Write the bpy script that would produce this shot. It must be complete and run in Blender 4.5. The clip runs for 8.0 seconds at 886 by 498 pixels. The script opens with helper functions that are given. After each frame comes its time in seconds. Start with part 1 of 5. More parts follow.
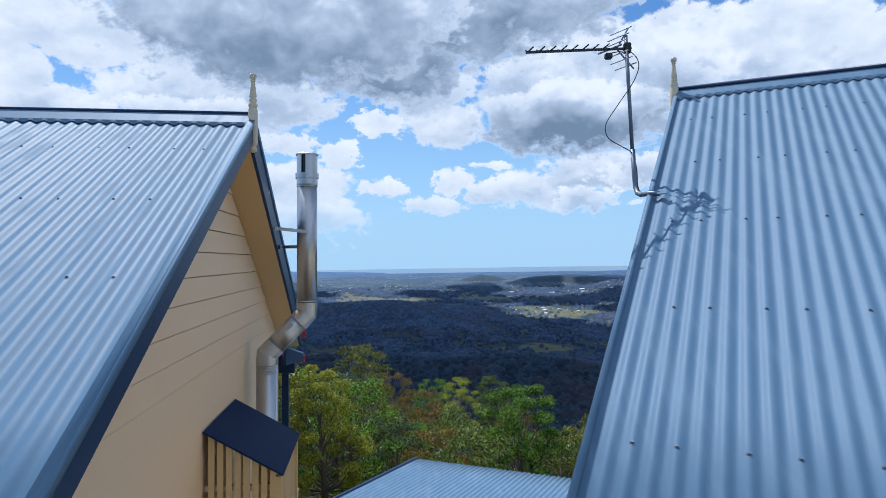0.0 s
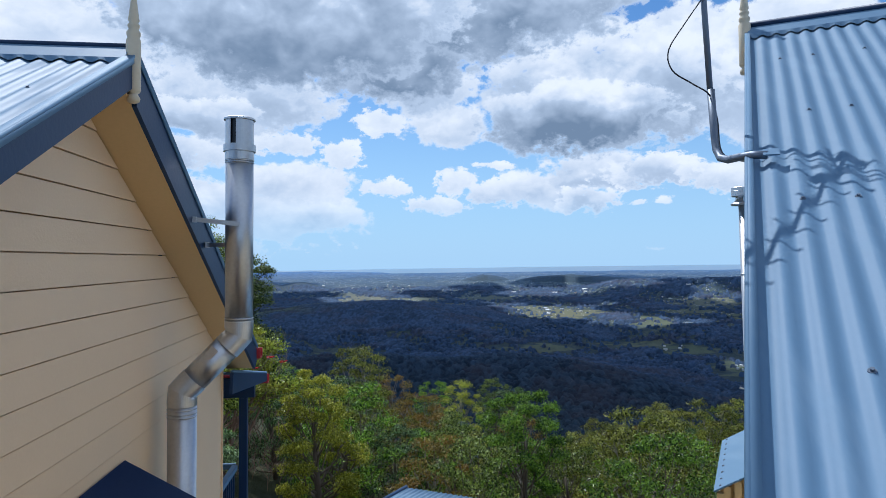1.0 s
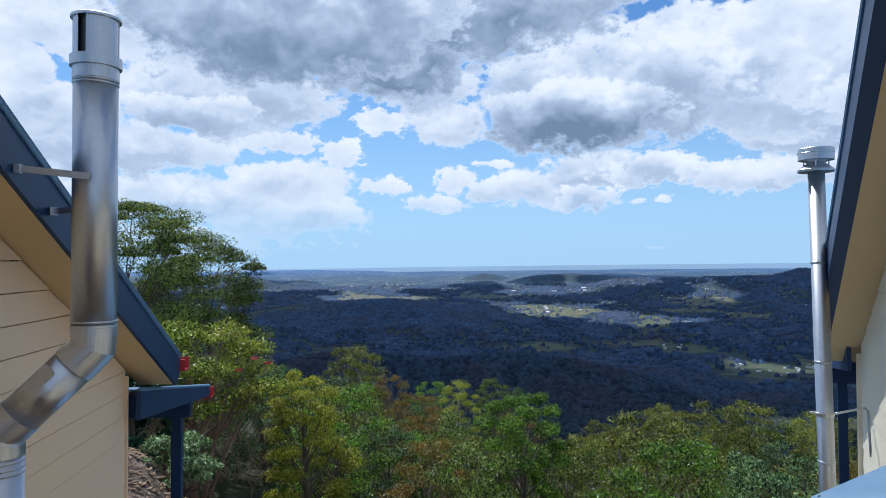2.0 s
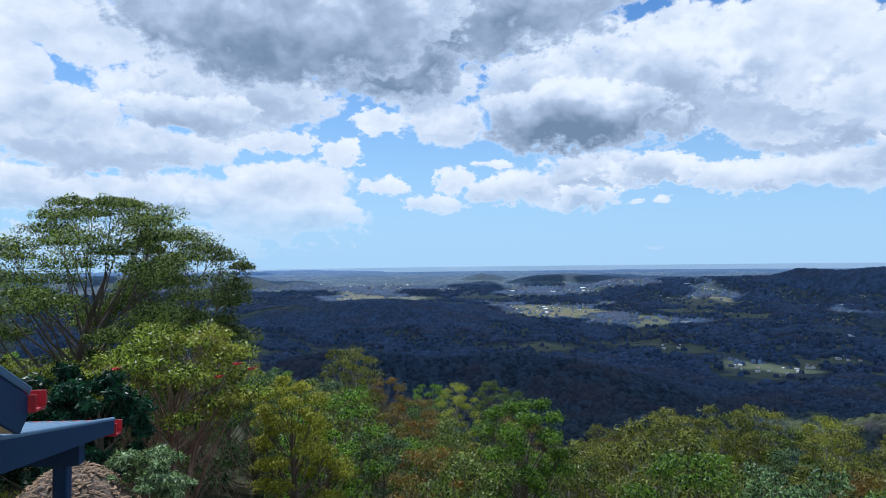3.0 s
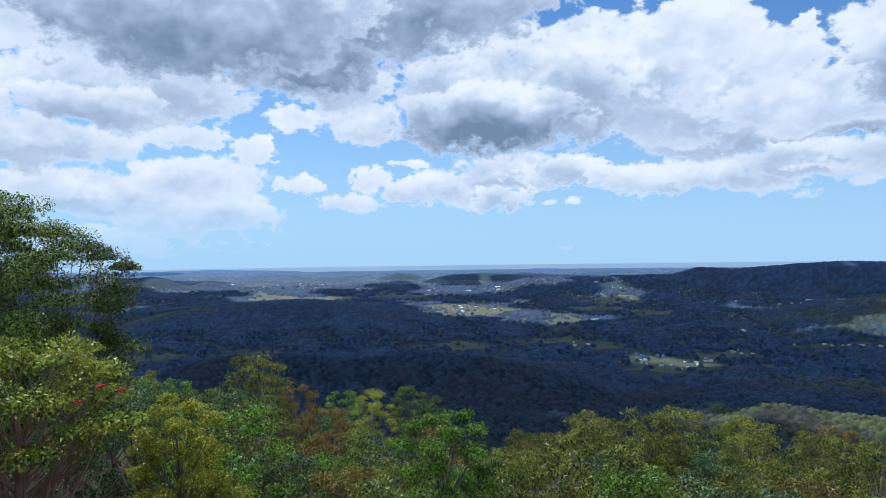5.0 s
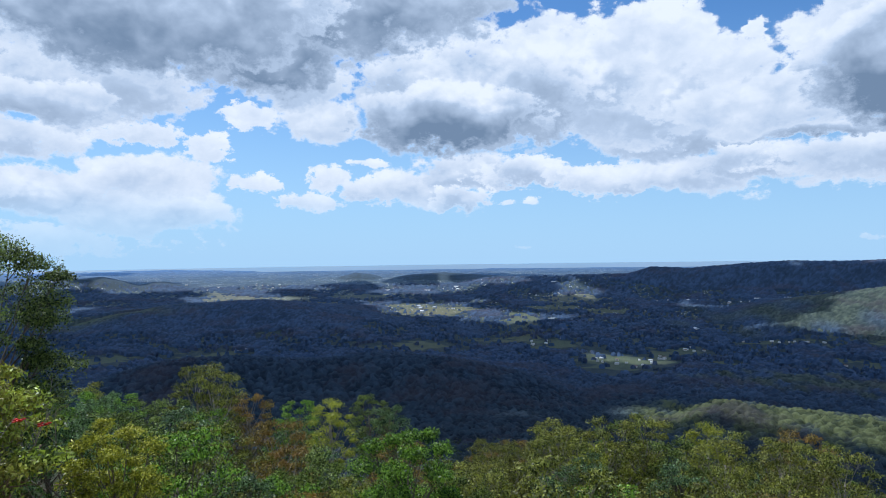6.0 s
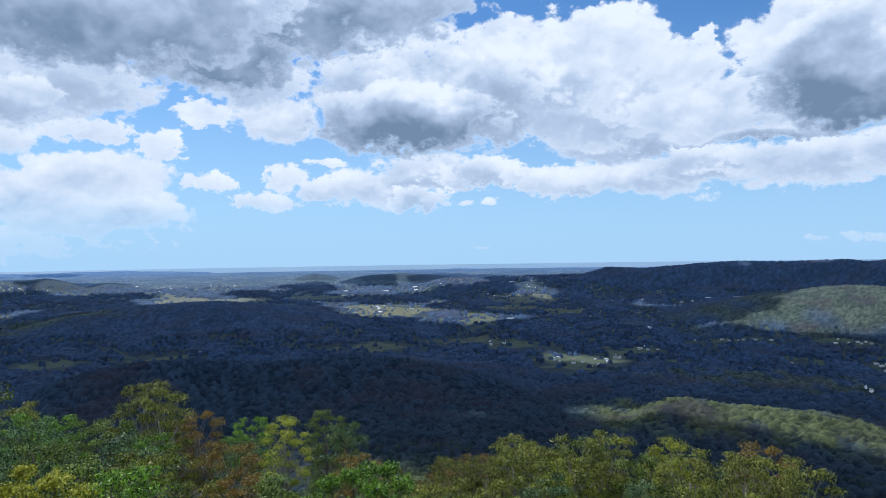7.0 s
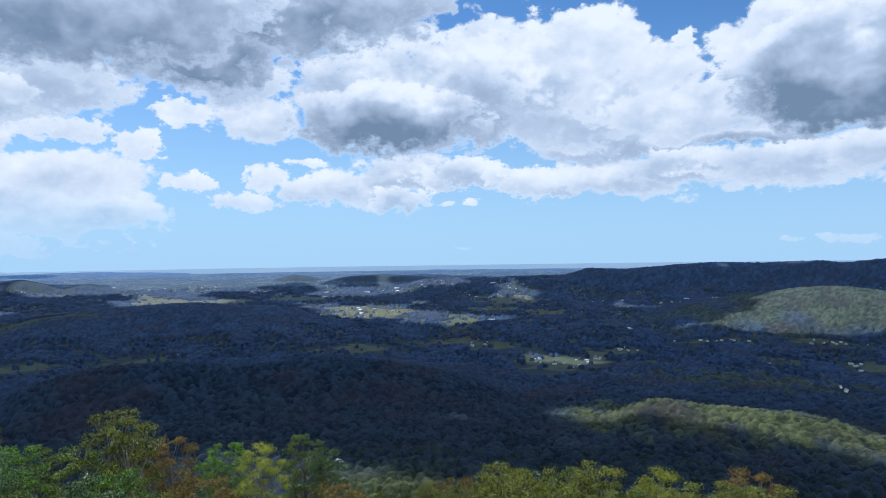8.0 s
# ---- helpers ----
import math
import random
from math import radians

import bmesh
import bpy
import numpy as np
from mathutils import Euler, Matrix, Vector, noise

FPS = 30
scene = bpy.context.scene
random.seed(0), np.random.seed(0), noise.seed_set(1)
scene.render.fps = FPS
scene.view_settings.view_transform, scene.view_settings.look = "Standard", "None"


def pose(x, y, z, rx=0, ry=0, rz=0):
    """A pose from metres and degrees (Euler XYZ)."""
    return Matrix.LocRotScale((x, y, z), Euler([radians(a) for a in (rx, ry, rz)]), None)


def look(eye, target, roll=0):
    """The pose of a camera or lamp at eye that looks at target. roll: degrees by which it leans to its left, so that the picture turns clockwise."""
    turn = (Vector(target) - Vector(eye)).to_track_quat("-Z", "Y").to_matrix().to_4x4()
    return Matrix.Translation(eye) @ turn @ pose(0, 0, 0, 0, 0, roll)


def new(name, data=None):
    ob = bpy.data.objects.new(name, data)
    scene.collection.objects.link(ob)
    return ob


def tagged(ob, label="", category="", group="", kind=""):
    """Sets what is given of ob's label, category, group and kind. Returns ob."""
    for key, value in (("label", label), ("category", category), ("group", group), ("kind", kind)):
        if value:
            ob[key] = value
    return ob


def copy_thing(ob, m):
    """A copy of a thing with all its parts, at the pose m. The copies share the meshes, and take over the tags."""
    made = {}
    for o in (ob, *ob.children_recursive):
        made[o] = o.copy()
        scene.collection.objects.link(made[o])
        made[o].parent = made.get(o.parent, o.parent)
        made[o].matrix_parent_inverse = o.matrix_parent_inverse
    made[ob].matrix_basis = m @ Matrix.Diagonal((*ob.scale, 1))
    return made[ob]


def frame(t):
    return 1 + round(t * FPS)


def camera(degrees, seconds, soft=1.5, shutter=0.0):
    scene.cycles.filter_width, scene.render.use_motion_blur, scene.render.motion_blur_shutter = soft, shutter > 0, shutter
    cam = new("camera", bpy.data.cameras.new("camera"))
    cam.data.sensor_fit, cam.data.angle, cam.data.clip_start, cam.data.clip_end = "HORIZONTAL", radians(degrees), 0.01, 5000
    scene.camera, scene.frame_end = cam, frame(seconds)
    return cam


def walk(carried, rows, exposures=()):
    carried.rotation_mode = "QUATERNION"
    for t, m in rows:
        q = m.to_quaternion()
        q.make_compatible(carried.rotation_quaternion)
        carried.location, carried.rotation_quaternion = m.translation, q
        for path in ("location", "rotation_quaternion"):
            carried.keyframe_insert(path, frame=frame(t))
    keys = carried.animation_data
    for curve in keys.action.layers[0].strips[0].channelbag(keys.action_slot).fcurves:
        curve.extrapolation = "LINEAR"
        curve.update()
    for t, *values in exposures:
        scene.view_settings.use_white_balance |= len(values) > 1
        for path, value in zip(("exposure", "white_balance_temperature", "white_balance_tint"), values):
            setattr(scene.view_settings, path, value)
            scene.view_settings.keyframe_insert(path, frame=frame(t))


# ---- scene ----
cam = camera(67.8, 8.0, 0.85)
PATH = [
    (0, pose(0.000, 0.000, 5.000, 90.98, 0.13, -0.00)),
    (0.5, pose(0.033, 0.939, 5.033, 90.97, 0.14, 0.14)),
    (1, pose(0.160, 1.751, 5.022, 90.97, 0.07, 0.22)),
    (1.5, pose(0.271, 2.599, 4.970, 90.91, 0.01, 0.22)),
    (2.25, pose(0.359, 3.908, 4.862, 90.84, -0.03, 0.13)),
    (2.8, pose(0.409, 4.972, 4.815, 90.84, -0.04, 0.08)),
    (3, pose(0.438, 5.313, 4.812, 90.87, -0.03, 0.07)),
    (3.5, pose(0.512, 6.143, 4.833, 90.84, -0.03, -0.67)),
    (4, pose(0.566, 6.925, 4.816, 90.82, -0.01, -3.12)),
    (4.5, pose(0.610, 7.766, 4.770, 90.78, -0.02, -5.33)),
    (5.2, pose(0.580, 9.040, 4.837, 90.84, -0.03, -7.75)),
    (5.8, pose(0.580, 10.218, 5.116, 90.79, -0.04, -9.64)),
    (6, pose(0.613, 10.590, 5.266, 90.80, -0.00, -10.73)),
    (6.5, pose(0.703, 11.472, 5.698, 90.83, 0.02, -12.84)),
    (7, pose(0.875, 12.415, 6.266, 90.83, 0.04, -14.33)),
    (7.5, pose(1.076, 13.365, 7.003, 90.85, 0.02, -15.24)),
    (8, pose(1.226, 14.350, 8.038, 90.89, 0.01, -15.94)),
]
walk(cam, PATH, [(0.0, 0.0, 5750.0, 10.0), (8.0, 0.0, 5750.0, 10.0)])

# ---- light ----
SUN_EL, SUN_AZ = 60.0, -30.0          # degrees; azimuth from +y towards +x
sun = new("sun", bpy.data.lights.new("sun", "SUN"))
sun.data.energy, sun.data.angle, sun.data.color = 4.2, radians(0.53), (1.0, 0.96, 0.9)
sun_dir = Vector((math.sin(radians(SUN_AZ)) * math.cos(radians(SUN_EL)), math.cos(radians(SUN_AZ)) * math.cos(radians(SUN_EL)), math.sin(radians(SUN_EL))))
sun.matrix_world = look(sun_dir * 100, (0, 0, 0))


class Graph:
    """A node tree, written as calls."""

    def __init__(self, tree):
        self.tree = tree
        tree.nodes.clear()

    def node(self, kind, **inputs):
        n = self.tree.nodes.new(kind)
        for k, v in inputs.items():
            self.feed(n.inputs[k.replace("_", " ")], v)
        return n

    def feed(self, socket, v):
        if isinstance(v, bpy.types.NodeSocket):
            self.tree.links.new(v, socket)
        else:
            socket.default_value = v

    def math(self, op, a, b=0.0, c=0.0, clamp=False):
        n = self.tree.nodes.new("ShaderNodeMath")
        n.operation, n.use_clamp = op, clamp
        for s, v in zip(n.inputs, (a, b, c)):
            self.feed(s, v)
        return n.outputs[0]

    def vec(self, op, a, b=(0, 0, 0), scale=None):
        n = self.tree.nodes.new("ShaderNodeVectorMath")
        n.operation = op
        self.feed(n.inputs[0], a)
        self.feed(n.inputs[1], b)
        if scale is not None:
            self.feed(n.inputs[3], scale)
        return n.outputs["Value"] if op in ("LENGTH", "DOT_PRODUCT", "DISTANCE") else n.outputs[0]

    def noise(self, vector, scale, detail=4.0, rough=0.55, distort=0.0):
        n = self.node("ShaderNodeTexNoise", Vector=vector, Scale=scale, Detail=detail, Roughness=rough, Distortion=distort)
        return n.outputs[0]

    def ramp(self, v, a, b, lo=0.0, hi=1.0, smooth=True):
        n = self.tree.nodes.new("ShaderNodeMapRange")
        n.interpolation_type = "SMOOTHSTEP" if smooth else "LINEAR"
        for s, x in zip(n.inputs, (v, a, b, lo, hi)):
            self.feed(s, x)
        return n.outputs[0]

    def mix(self, f, a, b, mode="MIX"):
        n = self.tree.nodes.new("ShaderNodeMix")
        n.data_type, n.blend_type = "RGBA", mode
        for k, v in ((0, f), (6, a), (7, b)):
            self.feed(n.inputs[k], v if isinstance(v, (bpy.types.NodeSocket, float, int)) else (*v, 1.0)[:4])
        return n.outputs[2]


# Cumulus clouds, the far ones first: azimuth, elevation, half width, half height in degrees, how dark the base is
CLOUD_FAR = [
    (-25.9, 1.4, 13.3, 1.4, 0.25), (-13.9, 3.9, 7.4, 2.2, 0.35), (-22.3, 5.1, 8.8, 2.1, 0.45), (-30.1, 5.2, 8.3, 2.1, 0.5), (-13.5, 6.6, 6.1, 2.0, 0.3),
    (-5.3, 6.2, 2.4, 1.0, 0.15), (-9.0, 9.0, 2.0, 1.5, 0.15), (3.9, 8.2, 2.2, 0.4, 0.1), (1.0, 6.8, 1.9, 1.3, 0.15), (-0.5, 4.7, 3.5, 0.9, 0.25),
    (4.4, 5.8, 3.2, 1.5, 0.3), (8.8, 6.2, 4.7, 1.9, 0.45), (13.1, 7.5, 5.6, 1.8, 0.55), (18.1, 7.3, 4.7, 1.5, 0.45), (12.1, 5.1, 2.6, 1.2, 0.5),
    (21.2, 7.2, 2.2, 1.0, 0.3), (16.4, 4.8, 1.0, 0.4, 0.1), (18.8, 4.7, 1.2, 0.4, 0.1),
]
CLOUD_MID = [
    (-27.9, 8.9, 10.3, 2.6, 0.5), (-14.4, 10.0, 3.9, 1.2, 0.25), (-31.2, 11.1, 5.9, 2.4, 0.4), (-32.7, 14.2, 2.1, 2.5, 0.2), (-5.4, 11.9, 2.4, 1.2, 0.2),
    (0.1, 11.7, 4.2, 2.2, 0.35), (-1.8, 14.7, 5.4, 2.4, 0.4), (-18.5, 13.6, 9.3, 3.5, 0.55), (-20.7, 11.7, 6.4, 1.7, 0.75), (25.8, 6.7, 5.6, 1.6, 0.4),
    (31.5, 7.1, 5.9, 2.1, 0.45), (30.4, 9.8, 8.3, 1.9, 0.65), (26.6, 12.8, 8.8, 3.5, 0.4), (31.9, 14.2, 6.4, 3.7, 0.3),
]
CLOUD_COAST = [
    (36.3, 7.8, 5.6, 1.8, 0.6), (44.6, 7.6, 9.3, 1.9, 0.4), (49.1, 8.1, 4.4, 2.0, 0.35), (47.5, 1.6, 2.2, 0.4, 0.05), (44.2, 1.5, 0.8, 0.3, 0.05),
    (17.8, 1.1, 1.1, 0.2, 0.05), (39.9, 9.8, 8.3, 0.8, 0.9), (37.4, 12.2, 8.6, 2.6, 0.4), (33.7, 15.4, 3.7, 2.1, 0.2), (36.3, 17.6, 1.0, 0.7, 0.1),
    (43.5, 16.9, 4.9, 3.5, 0.25), (47.6, 18.1, 7.9, 2.6, 0.35), (47.6, 14.2, 8.1, 4.7, 1.1),
]
CLOUD_NEAR = [
    (10.2, 18.7, 6.6, 2.2, 0.25), (19.9, 18.6, 4.2, 1.9, 0.25), (28.2, 17.7, 5.6, 3.0, 0.15), (19.5, 15.2, 8.3, 4.0, 0.6), (13.1, 13.8, 10.6, 5.0, 0.9),
    (11.2, 12.1, 8.6, 3.0, 1.1), (-29.5, 17.3, 8.3, 2.8, 0.2), (-22.0, 16.4, 3.2, 1.7, 0.25), (-4.0, 17.3, 6.9, 3.9, 0.95), (-0.5, 22.4, 18.2, 5.6, 0.9),
    (-14.0, 21.5, 15.7, 7.4, 0.9),
]

world = bpy.data.worlds.new("sky")
scene.world = world
world.use_nodes = True
world.cycles.sampling_method, world.cycles.sample_map_resolution = "MANUAL", 512
w = Graph(world.node_tree)
way = w.node("ShaderNodeTexCoord").outputs["Generated"]
sep = w.node("ShaderNodeSeparateXYZ", Vector=way)
sky = w.node("ShaderNodeTexSky")
sky.sky_type, sky.sun_disc, sky.altitude = "NISHITA", False, 500.0
sky.sun_elevation, sky.sun_rotation = radians(SUN_EL), radians(SUN_AZ)
az = w.math("MULTIPLY", w.math("ARCTAN2", sep.outputs[0], sep.outputs[1]), 180 / math.pi)
el = w.math("MULTIPLY", w.math("ARCSINE", sep.outputs[2]), 180 / math.pi)
chart = w.node("ShaderNodeCombineXYZ", X=az, Y=el).outputs[0]
# billows: rounded puffs, and the same a little way towards the light
stretch = w.vec("MULTIPLY", chart, (0.10, 0.135, 1.0))


def puffs(vector):
    v = w.node("ShaderNodeTexVoronoi", Vector=vector, Scale=2.7, Detail=4.0, Roughness=0.52, Lacunarity=2.1)
    v.voronoi_dimensions, v.normalize = "2D", True
    return w.math("SUBTRACT", 1.0, v.outputs["Distance"])


wisp = w.noise(stretch, 9.0, 7.0, 0.62)
swirl = w.vec("ADD", stretch, w.vec("SCALE", w.vec("SUBTRACT", w.node("ShaderNodeTexNoise", Vector=stretch, Scale=5.0, Detail=3.0).outputs[1], (0.5, 0.5, 0.5)), scale=0.16))
puff = puffs(swirl)
puff_up = puffs(w.vec("ADD", swirl, (-0.02, 0.075, 0.0)))
billow = w.noise(stretch, 2.4, 8.0, 0.58, 0.2)
drift = w.node("ShaderNodeTexNoise", Vector=stretch, Scale=1.9, Detail=3.0).outputs[1]
bent = w.vec("ADD", chart, w.vec("MULTIPLY", w.vec("SUBTRACT", drift, (0.5, 0.5, 0.5)), (3.0, 1.2, 0.0)))


# away from the charted part the same broken cumulus goes on
beyond = w.ramp(w.math("ABSOLUTE", w.math("SUBTRACT", az, 6.0)), 50.0, 62.0)
above = w.ramp(el, 24.0, 30.0)
elsewhere = w.math("MAXIMUM", beyond, above)
deck_up = w.math("MAXIMUM", sep.outputs[2], 0.05)
deck = w.node("ShaderNodeCombineXYZ", X=w.math("DIVIDE", sep.outputs[0], deck_up), Y=w.math("DIVIDE", sep.outputs[1], deck_up)).outputs[0]
broken = w.ramp(w.noise(deck, 1.1, 6.0, 0.55), 0.35, 0.65, -0.7, 0.9)
rough = w.math("MULTIPLY_ADD", billow, 1.5, -0.76)
rough = w.math("ADD", rough, w.math("MULTIPLY_ADD", puff, 0.75, -0.50))
rough = w.math("ADD", rough, w.math("MULTIPLY_ADD", wisp, 0.75, -0.375))
rough = w.math("MULTIPLY", rough, 1.12)
relief = w.math("MULTIPLY", w.math("SUBTRACT", puff_up, puff), 1.15)
relief = w.math("ADD", relief, w.math("MULTIPLY_ADD", wisp, -0.5, 0.25))
swell = w.math("MULTIPLY_ADD", w.noise(stretch, 2.4, 3.0, 0.5, 0.2), -2.0, 1.0)
lumps = w.math("ADD", relief, w.math("MULTIPLY", swell, 0.65))
under_lumps = w.math("MULTIPLY_ADD", relief, 0.35, swell)
edge = w.math("ADD", w.math("MULTIPLY", broken, elsewhere), w.math("MULTIPLY_ADD", elsewhere, 1.0, -1.0))
cover = w.ramp(w.math("ADD", edge, rough), -0.10, 0.18)
dark = w.ramp(w.math("ADD", edge, lumps), -0.2, 1.2, 0.0, 0.7)
for a, e, half_w, half_h, base in CLOUD_FAR + CLOUD_MID + CLOUD_COAST + CLOUD_NEAR:
    # each cloud lies before the ones already there; its sunlit top is white, its base grey
    here = w.vec("ADD", bent, w.math("MULTIPLY", cover, 1e-7))
    m = w.node("ShaderNodeMapping", Vector=here, Location=(a, e, 0), Scale=(half_w, half_h, 1))
    m.vector_type = "TEXTURE"
    up = w.node("ShaderNodeSeparateXYZ", Vector=m.outputs[0]).outputs[1]
    size = 0.25 + 0.55 * half_h ** 0.5
    edge = w.math("ADD", w.math("MULTIPLY_ADD", w.vec("LENGTH", m.outputs[0]), -size, size - 0.17 + 0.05 * min(half_h, 3.5)), rough)
    if half_h < 1.7:
        edge = w.math("ADD", edge, w.math("MULTIPLY_ADD", wisp, 0.9, -0.42))
    here_cover = w.ramp(edge, -0.10, 0.16)
    under = w.math("ADD", w.math("MULTIPLY_ADD", up, -0.85, 0.22 + 0.45 * max(0.0, base - 0.8)), under_lumps)
    here_dark = w.math("MULTIPLY", w.ramp(under, -0.70, 1.30, 0.0, 1.12 * base), w.ramp(edge, 0.0, 0.45, 0.45, 1.0))
    here_dark = w.math("MULTIPLY_ADD", lumps, w.ramp(here_dark, 0.2, 0.7, 0.30, 0.10), w.math("ADD", here_dark, 0.06))
    dark = w.math("MULTIPLY_ADD", here_cover, w.math("SUBTRACT", here_dark, dark), dark)
    cover = w.math("MAXIMUM", cover, here_cover)
dark = w.math("MAXIMUM", dark, 0.0)
cover = w.math("MULTIPLY", cover, w.ramp(el, 0.2, 6.5, 0.22, 1.0))
body = w.mix(w.ramp(dark, 0.0, 0.42, smooth=False), (0.90, 0.92, 0.94), (0.54, 0.63, 0.75))
body = w.mix(w.ramp(dark, 0.38, 1.10, smooth=False), body, (0.19, 0.26, 0.36))
blue = w.vec("MULTIPLY", sky.outputs[0], (0.054, 0.085, 0.112))
haze = w.ramp(el, -2.0, 21.0, 0.92, 0.03)
clear = w.mix(haze, blue, (0.46, 0.68, 0.88))
out = w.node("ShaderNodeOutputWorld")
bg = w.node("ShaderNodeBackground", Color=w.mix(cover, clear, body), Strength=1.0)
world.node_tree.links.new(bg.outputs[0], out.inputs[0])

# ---- materials ----
def material(name, base, rough=0.6, metal=0.0, build=None, bump=0.0, bump_scale=40.0, vary=0.12, spec=0.5):
    """A principled material whose colour varies with a coarse and a fine noise over object space."""
    m = bpy.data.materials.new(name)
    m.use_nodes = True
    g = Graph(m.node_tree)
    out = g.node("ShaderNodeOutputMaterial")
    b = g.node("ShaderNodeBsdfPrincipled", Roughness=rough, Metallic=metal)
    b.inputs["Specular IOR Level"].default_value = spec
    pos = g.node("ShaderNodeNewGeometry").outputs["Position"]
    coarse = g.noise(pos, 1.3, 4.0)
    fine = g.noise(pos, bump_scale, 3.0)
    v = g.math("MULTIPLY_ADD", g.math("ADD", coarse, fine), vary, 1.0 - vary)
    col = g.vec("SCALE", tuple(base), scale=v)
    if build:
        col = build(g, b, pos, col)
    g.feed(b.inputs["Base Color"], col)
    if bump:
        bn = g.node("ShaderNodeBump", Strength=bump, Distance=0.01, Height=fine)
        m.node_tree.links.new(bn.outputs[0], b.inputs["Normal"])
    m.node_tree.links.new(b.outputs[0], out.inputs[0])
    return m


def rain_streaks(g, b, pos, col):
    dust = g.ramp(g.noise(g.vec("MULTIPLY", pos, (9.0, 1.2, 1.2)), 1.0, 5.0), 0.45, 0.75)
    g.feed(b.inputs["Roughness"], g.ramp(dust, 0.0, 1.0, 0.55, 0.66))
    return g.mix(g.math("MULTIPLY", dust, 0.25), col, (0.28, 0.38, 0.48))


ROOF_BLUE = material("blue_roof_paint", (0.118, 0.208, 0.315), 0.5, 0.0, rain_streaks, vary=0.08, spec=0.2)
NAVY = material("navy_gloss_paint", (0.013, 0.038, 0.098), 0.45, bump=0.1, vary=0.15, spec=0.3)
CREAM = material("cream_board_paint", (0.80, 0.59, 0.38), 0.55, bump=0.12, bump_scale=60, vary=0.06)
IVORY = material("ivory_board_paint", (0.78, 0.70, 0.53), 0.55, bump=0.12, bump_scale=60, vary=0.06)
TIMBER = material("yellow_ochre_batten_paint", (0.62, 0.45, 0.22), 0.6, bump=0.2, vary=0.2)
STEEL = material("galvanised_flue_steel", (0.52, 0.53, 0.55), 0.38, 1.0, vary=0.25)
DULL = material("dull_zinc_mast", (0.17, 0.20, 0.25), 0.5, 0.7, vary=0.2)
BLACK = material("black_plastic", (0.015, 0.016, 0.02), 0.45)
RED = material("red_gutter_paint", (0.42, 0.03, 0.04), 0.45)
CANVAS = material("navy_sheet", (0.010, 0.025, 0.075), 0.7, bump=0.1, vary=0.2, spec=0.12)
SOFFIT = material("ochre_soffit_paint", (0.66, 0.45, 0.21), 0.6, bump=0.1, vary=0.1)


# ---- mesh helpers ----
def mesh_of(bm, name, mats, smooth=False):
    me = bpy.data.meshes.new(name)
    bm.normal_update()
    bm.to_mesh(me)
    bm.free()
    for m in mats if isinstance(mats, (list, tuple)) else [mats]:
        me.materials.append(m)
    if smooth:
        me.shade_smooth()
    return me


def part(name, bm, material, parent, label="", smooth=False, at=None):
    ob = new(name, mesh_of(bm, name, material, smooth))
    ob.parent = parent
    if at is not None:
        ob.matrix_basis = at
    if label:
        tagged(ob, label)
    return ob


def box(bm, lo, hi, m=None, bevel=0.0):
    vs = [bm.verts.new((x, y, z)) for x in (lo[0], hi[0]) for y in (lo[1], hi[1]) for z in (lo[2], hi[2])]
    fs = [bm.faces.new([vs[i] for i in f]) for f in ((0, 1, 3, 2), (4, 6, 7, 5), (0, 4, 5, 1), (2, 3, 7, 6), (0, 2, 6, 4), (1, 5, 7, 3))]
    if m is not None:
        bmesh.ops.transform(bm, matrix=m, verts=vs)
    if bevel:
        bmesh.ops.bevel(bm, geom=list({e for f in fs for e in f.edges}), offset=bevel, segments=2, affect="EDGES")
    return vs


def boxed(lo, hi, m=None, bevel=0.0):
    bm = bmesh.new()
    box(bm, lo, hi, m, bevel)
    return bm


def prism(outline, x0, x1, bm=None):
    """A slab between the planes x0 and x1 whose outline is a list of (y, z)."""
    bm = bm or bmesh.new()
    a = [bm.verts.new((x0, y, z)) for y, z in outline]
    b = [bm.verts.new((x1, y, z)) for y, z in outline]
    bm.faces.new(a[::-1])
    bm.faces.new(b)
    n = len(a)
    for i in range(n):
        bm.faces.new((a[i], a[(i + 1) % n], b[(i + 1) % n], b[i]))
    bmesh.ops.recalc_face_normals(bm, faces=bm.faces)
    return bm


def tube(points, radii, sides=16, bm=None, caps=True):
    """A round tube through the points, with a radius at each."""
    bm = bm or bmesh.new()
    pts = [Vector(p) for p in points]
    if not isinstance(radii, (list, tuple)):
        radii = [radii] * len(pts)
    rings, side = [], None
    for i, p in enumerate(pts):
        d = (pts[min(i + 1, len(pts) - 1)] - pts[max(i - 1, 0)]).normalized()
        side = (side - d * side.dot(d)) if side is not None else d.orthogonal()
        side.normalize()
        other = d.cross(side)
        rings.append([bm.verts.new(p + (side * math.cos(k * math.tau / sides) + other * math.sin(k * math.tau / sides)) * radii[i]) for k in range(sides)])
    for a, b in zip(rings, rings[1:]):
        for k in range(sides):
            bm.faces.new((a[k], a[(k + 1) % sides], b[(k + 1) % sides], b[k]))
    if caps:
        bm.faces.new(rings[0][::-1])
        bm.faces.new(rings[-1])
    return bm


def lathe(profile, sides=24):
    """A turned shape round z from (radius, height) pairs."""
    bm = bmesh.new()
    rings = [[bm.verts.new((r * math.cos(k * math.tau / sides), r * math.sin(k * math.tau / sides), z)) for k in range(sides)] for r, z in profile]
    for a, b in zip(rings, rings[1:]):
        for k in range(sides):
            bm.faces.new((a[k], a[(k + 1) % sides], b[(k + 1) % sides], b[k]))
    bm.faces.new(rings[0][::-1])
    bm.faces.new(rings[-1])
    return bm


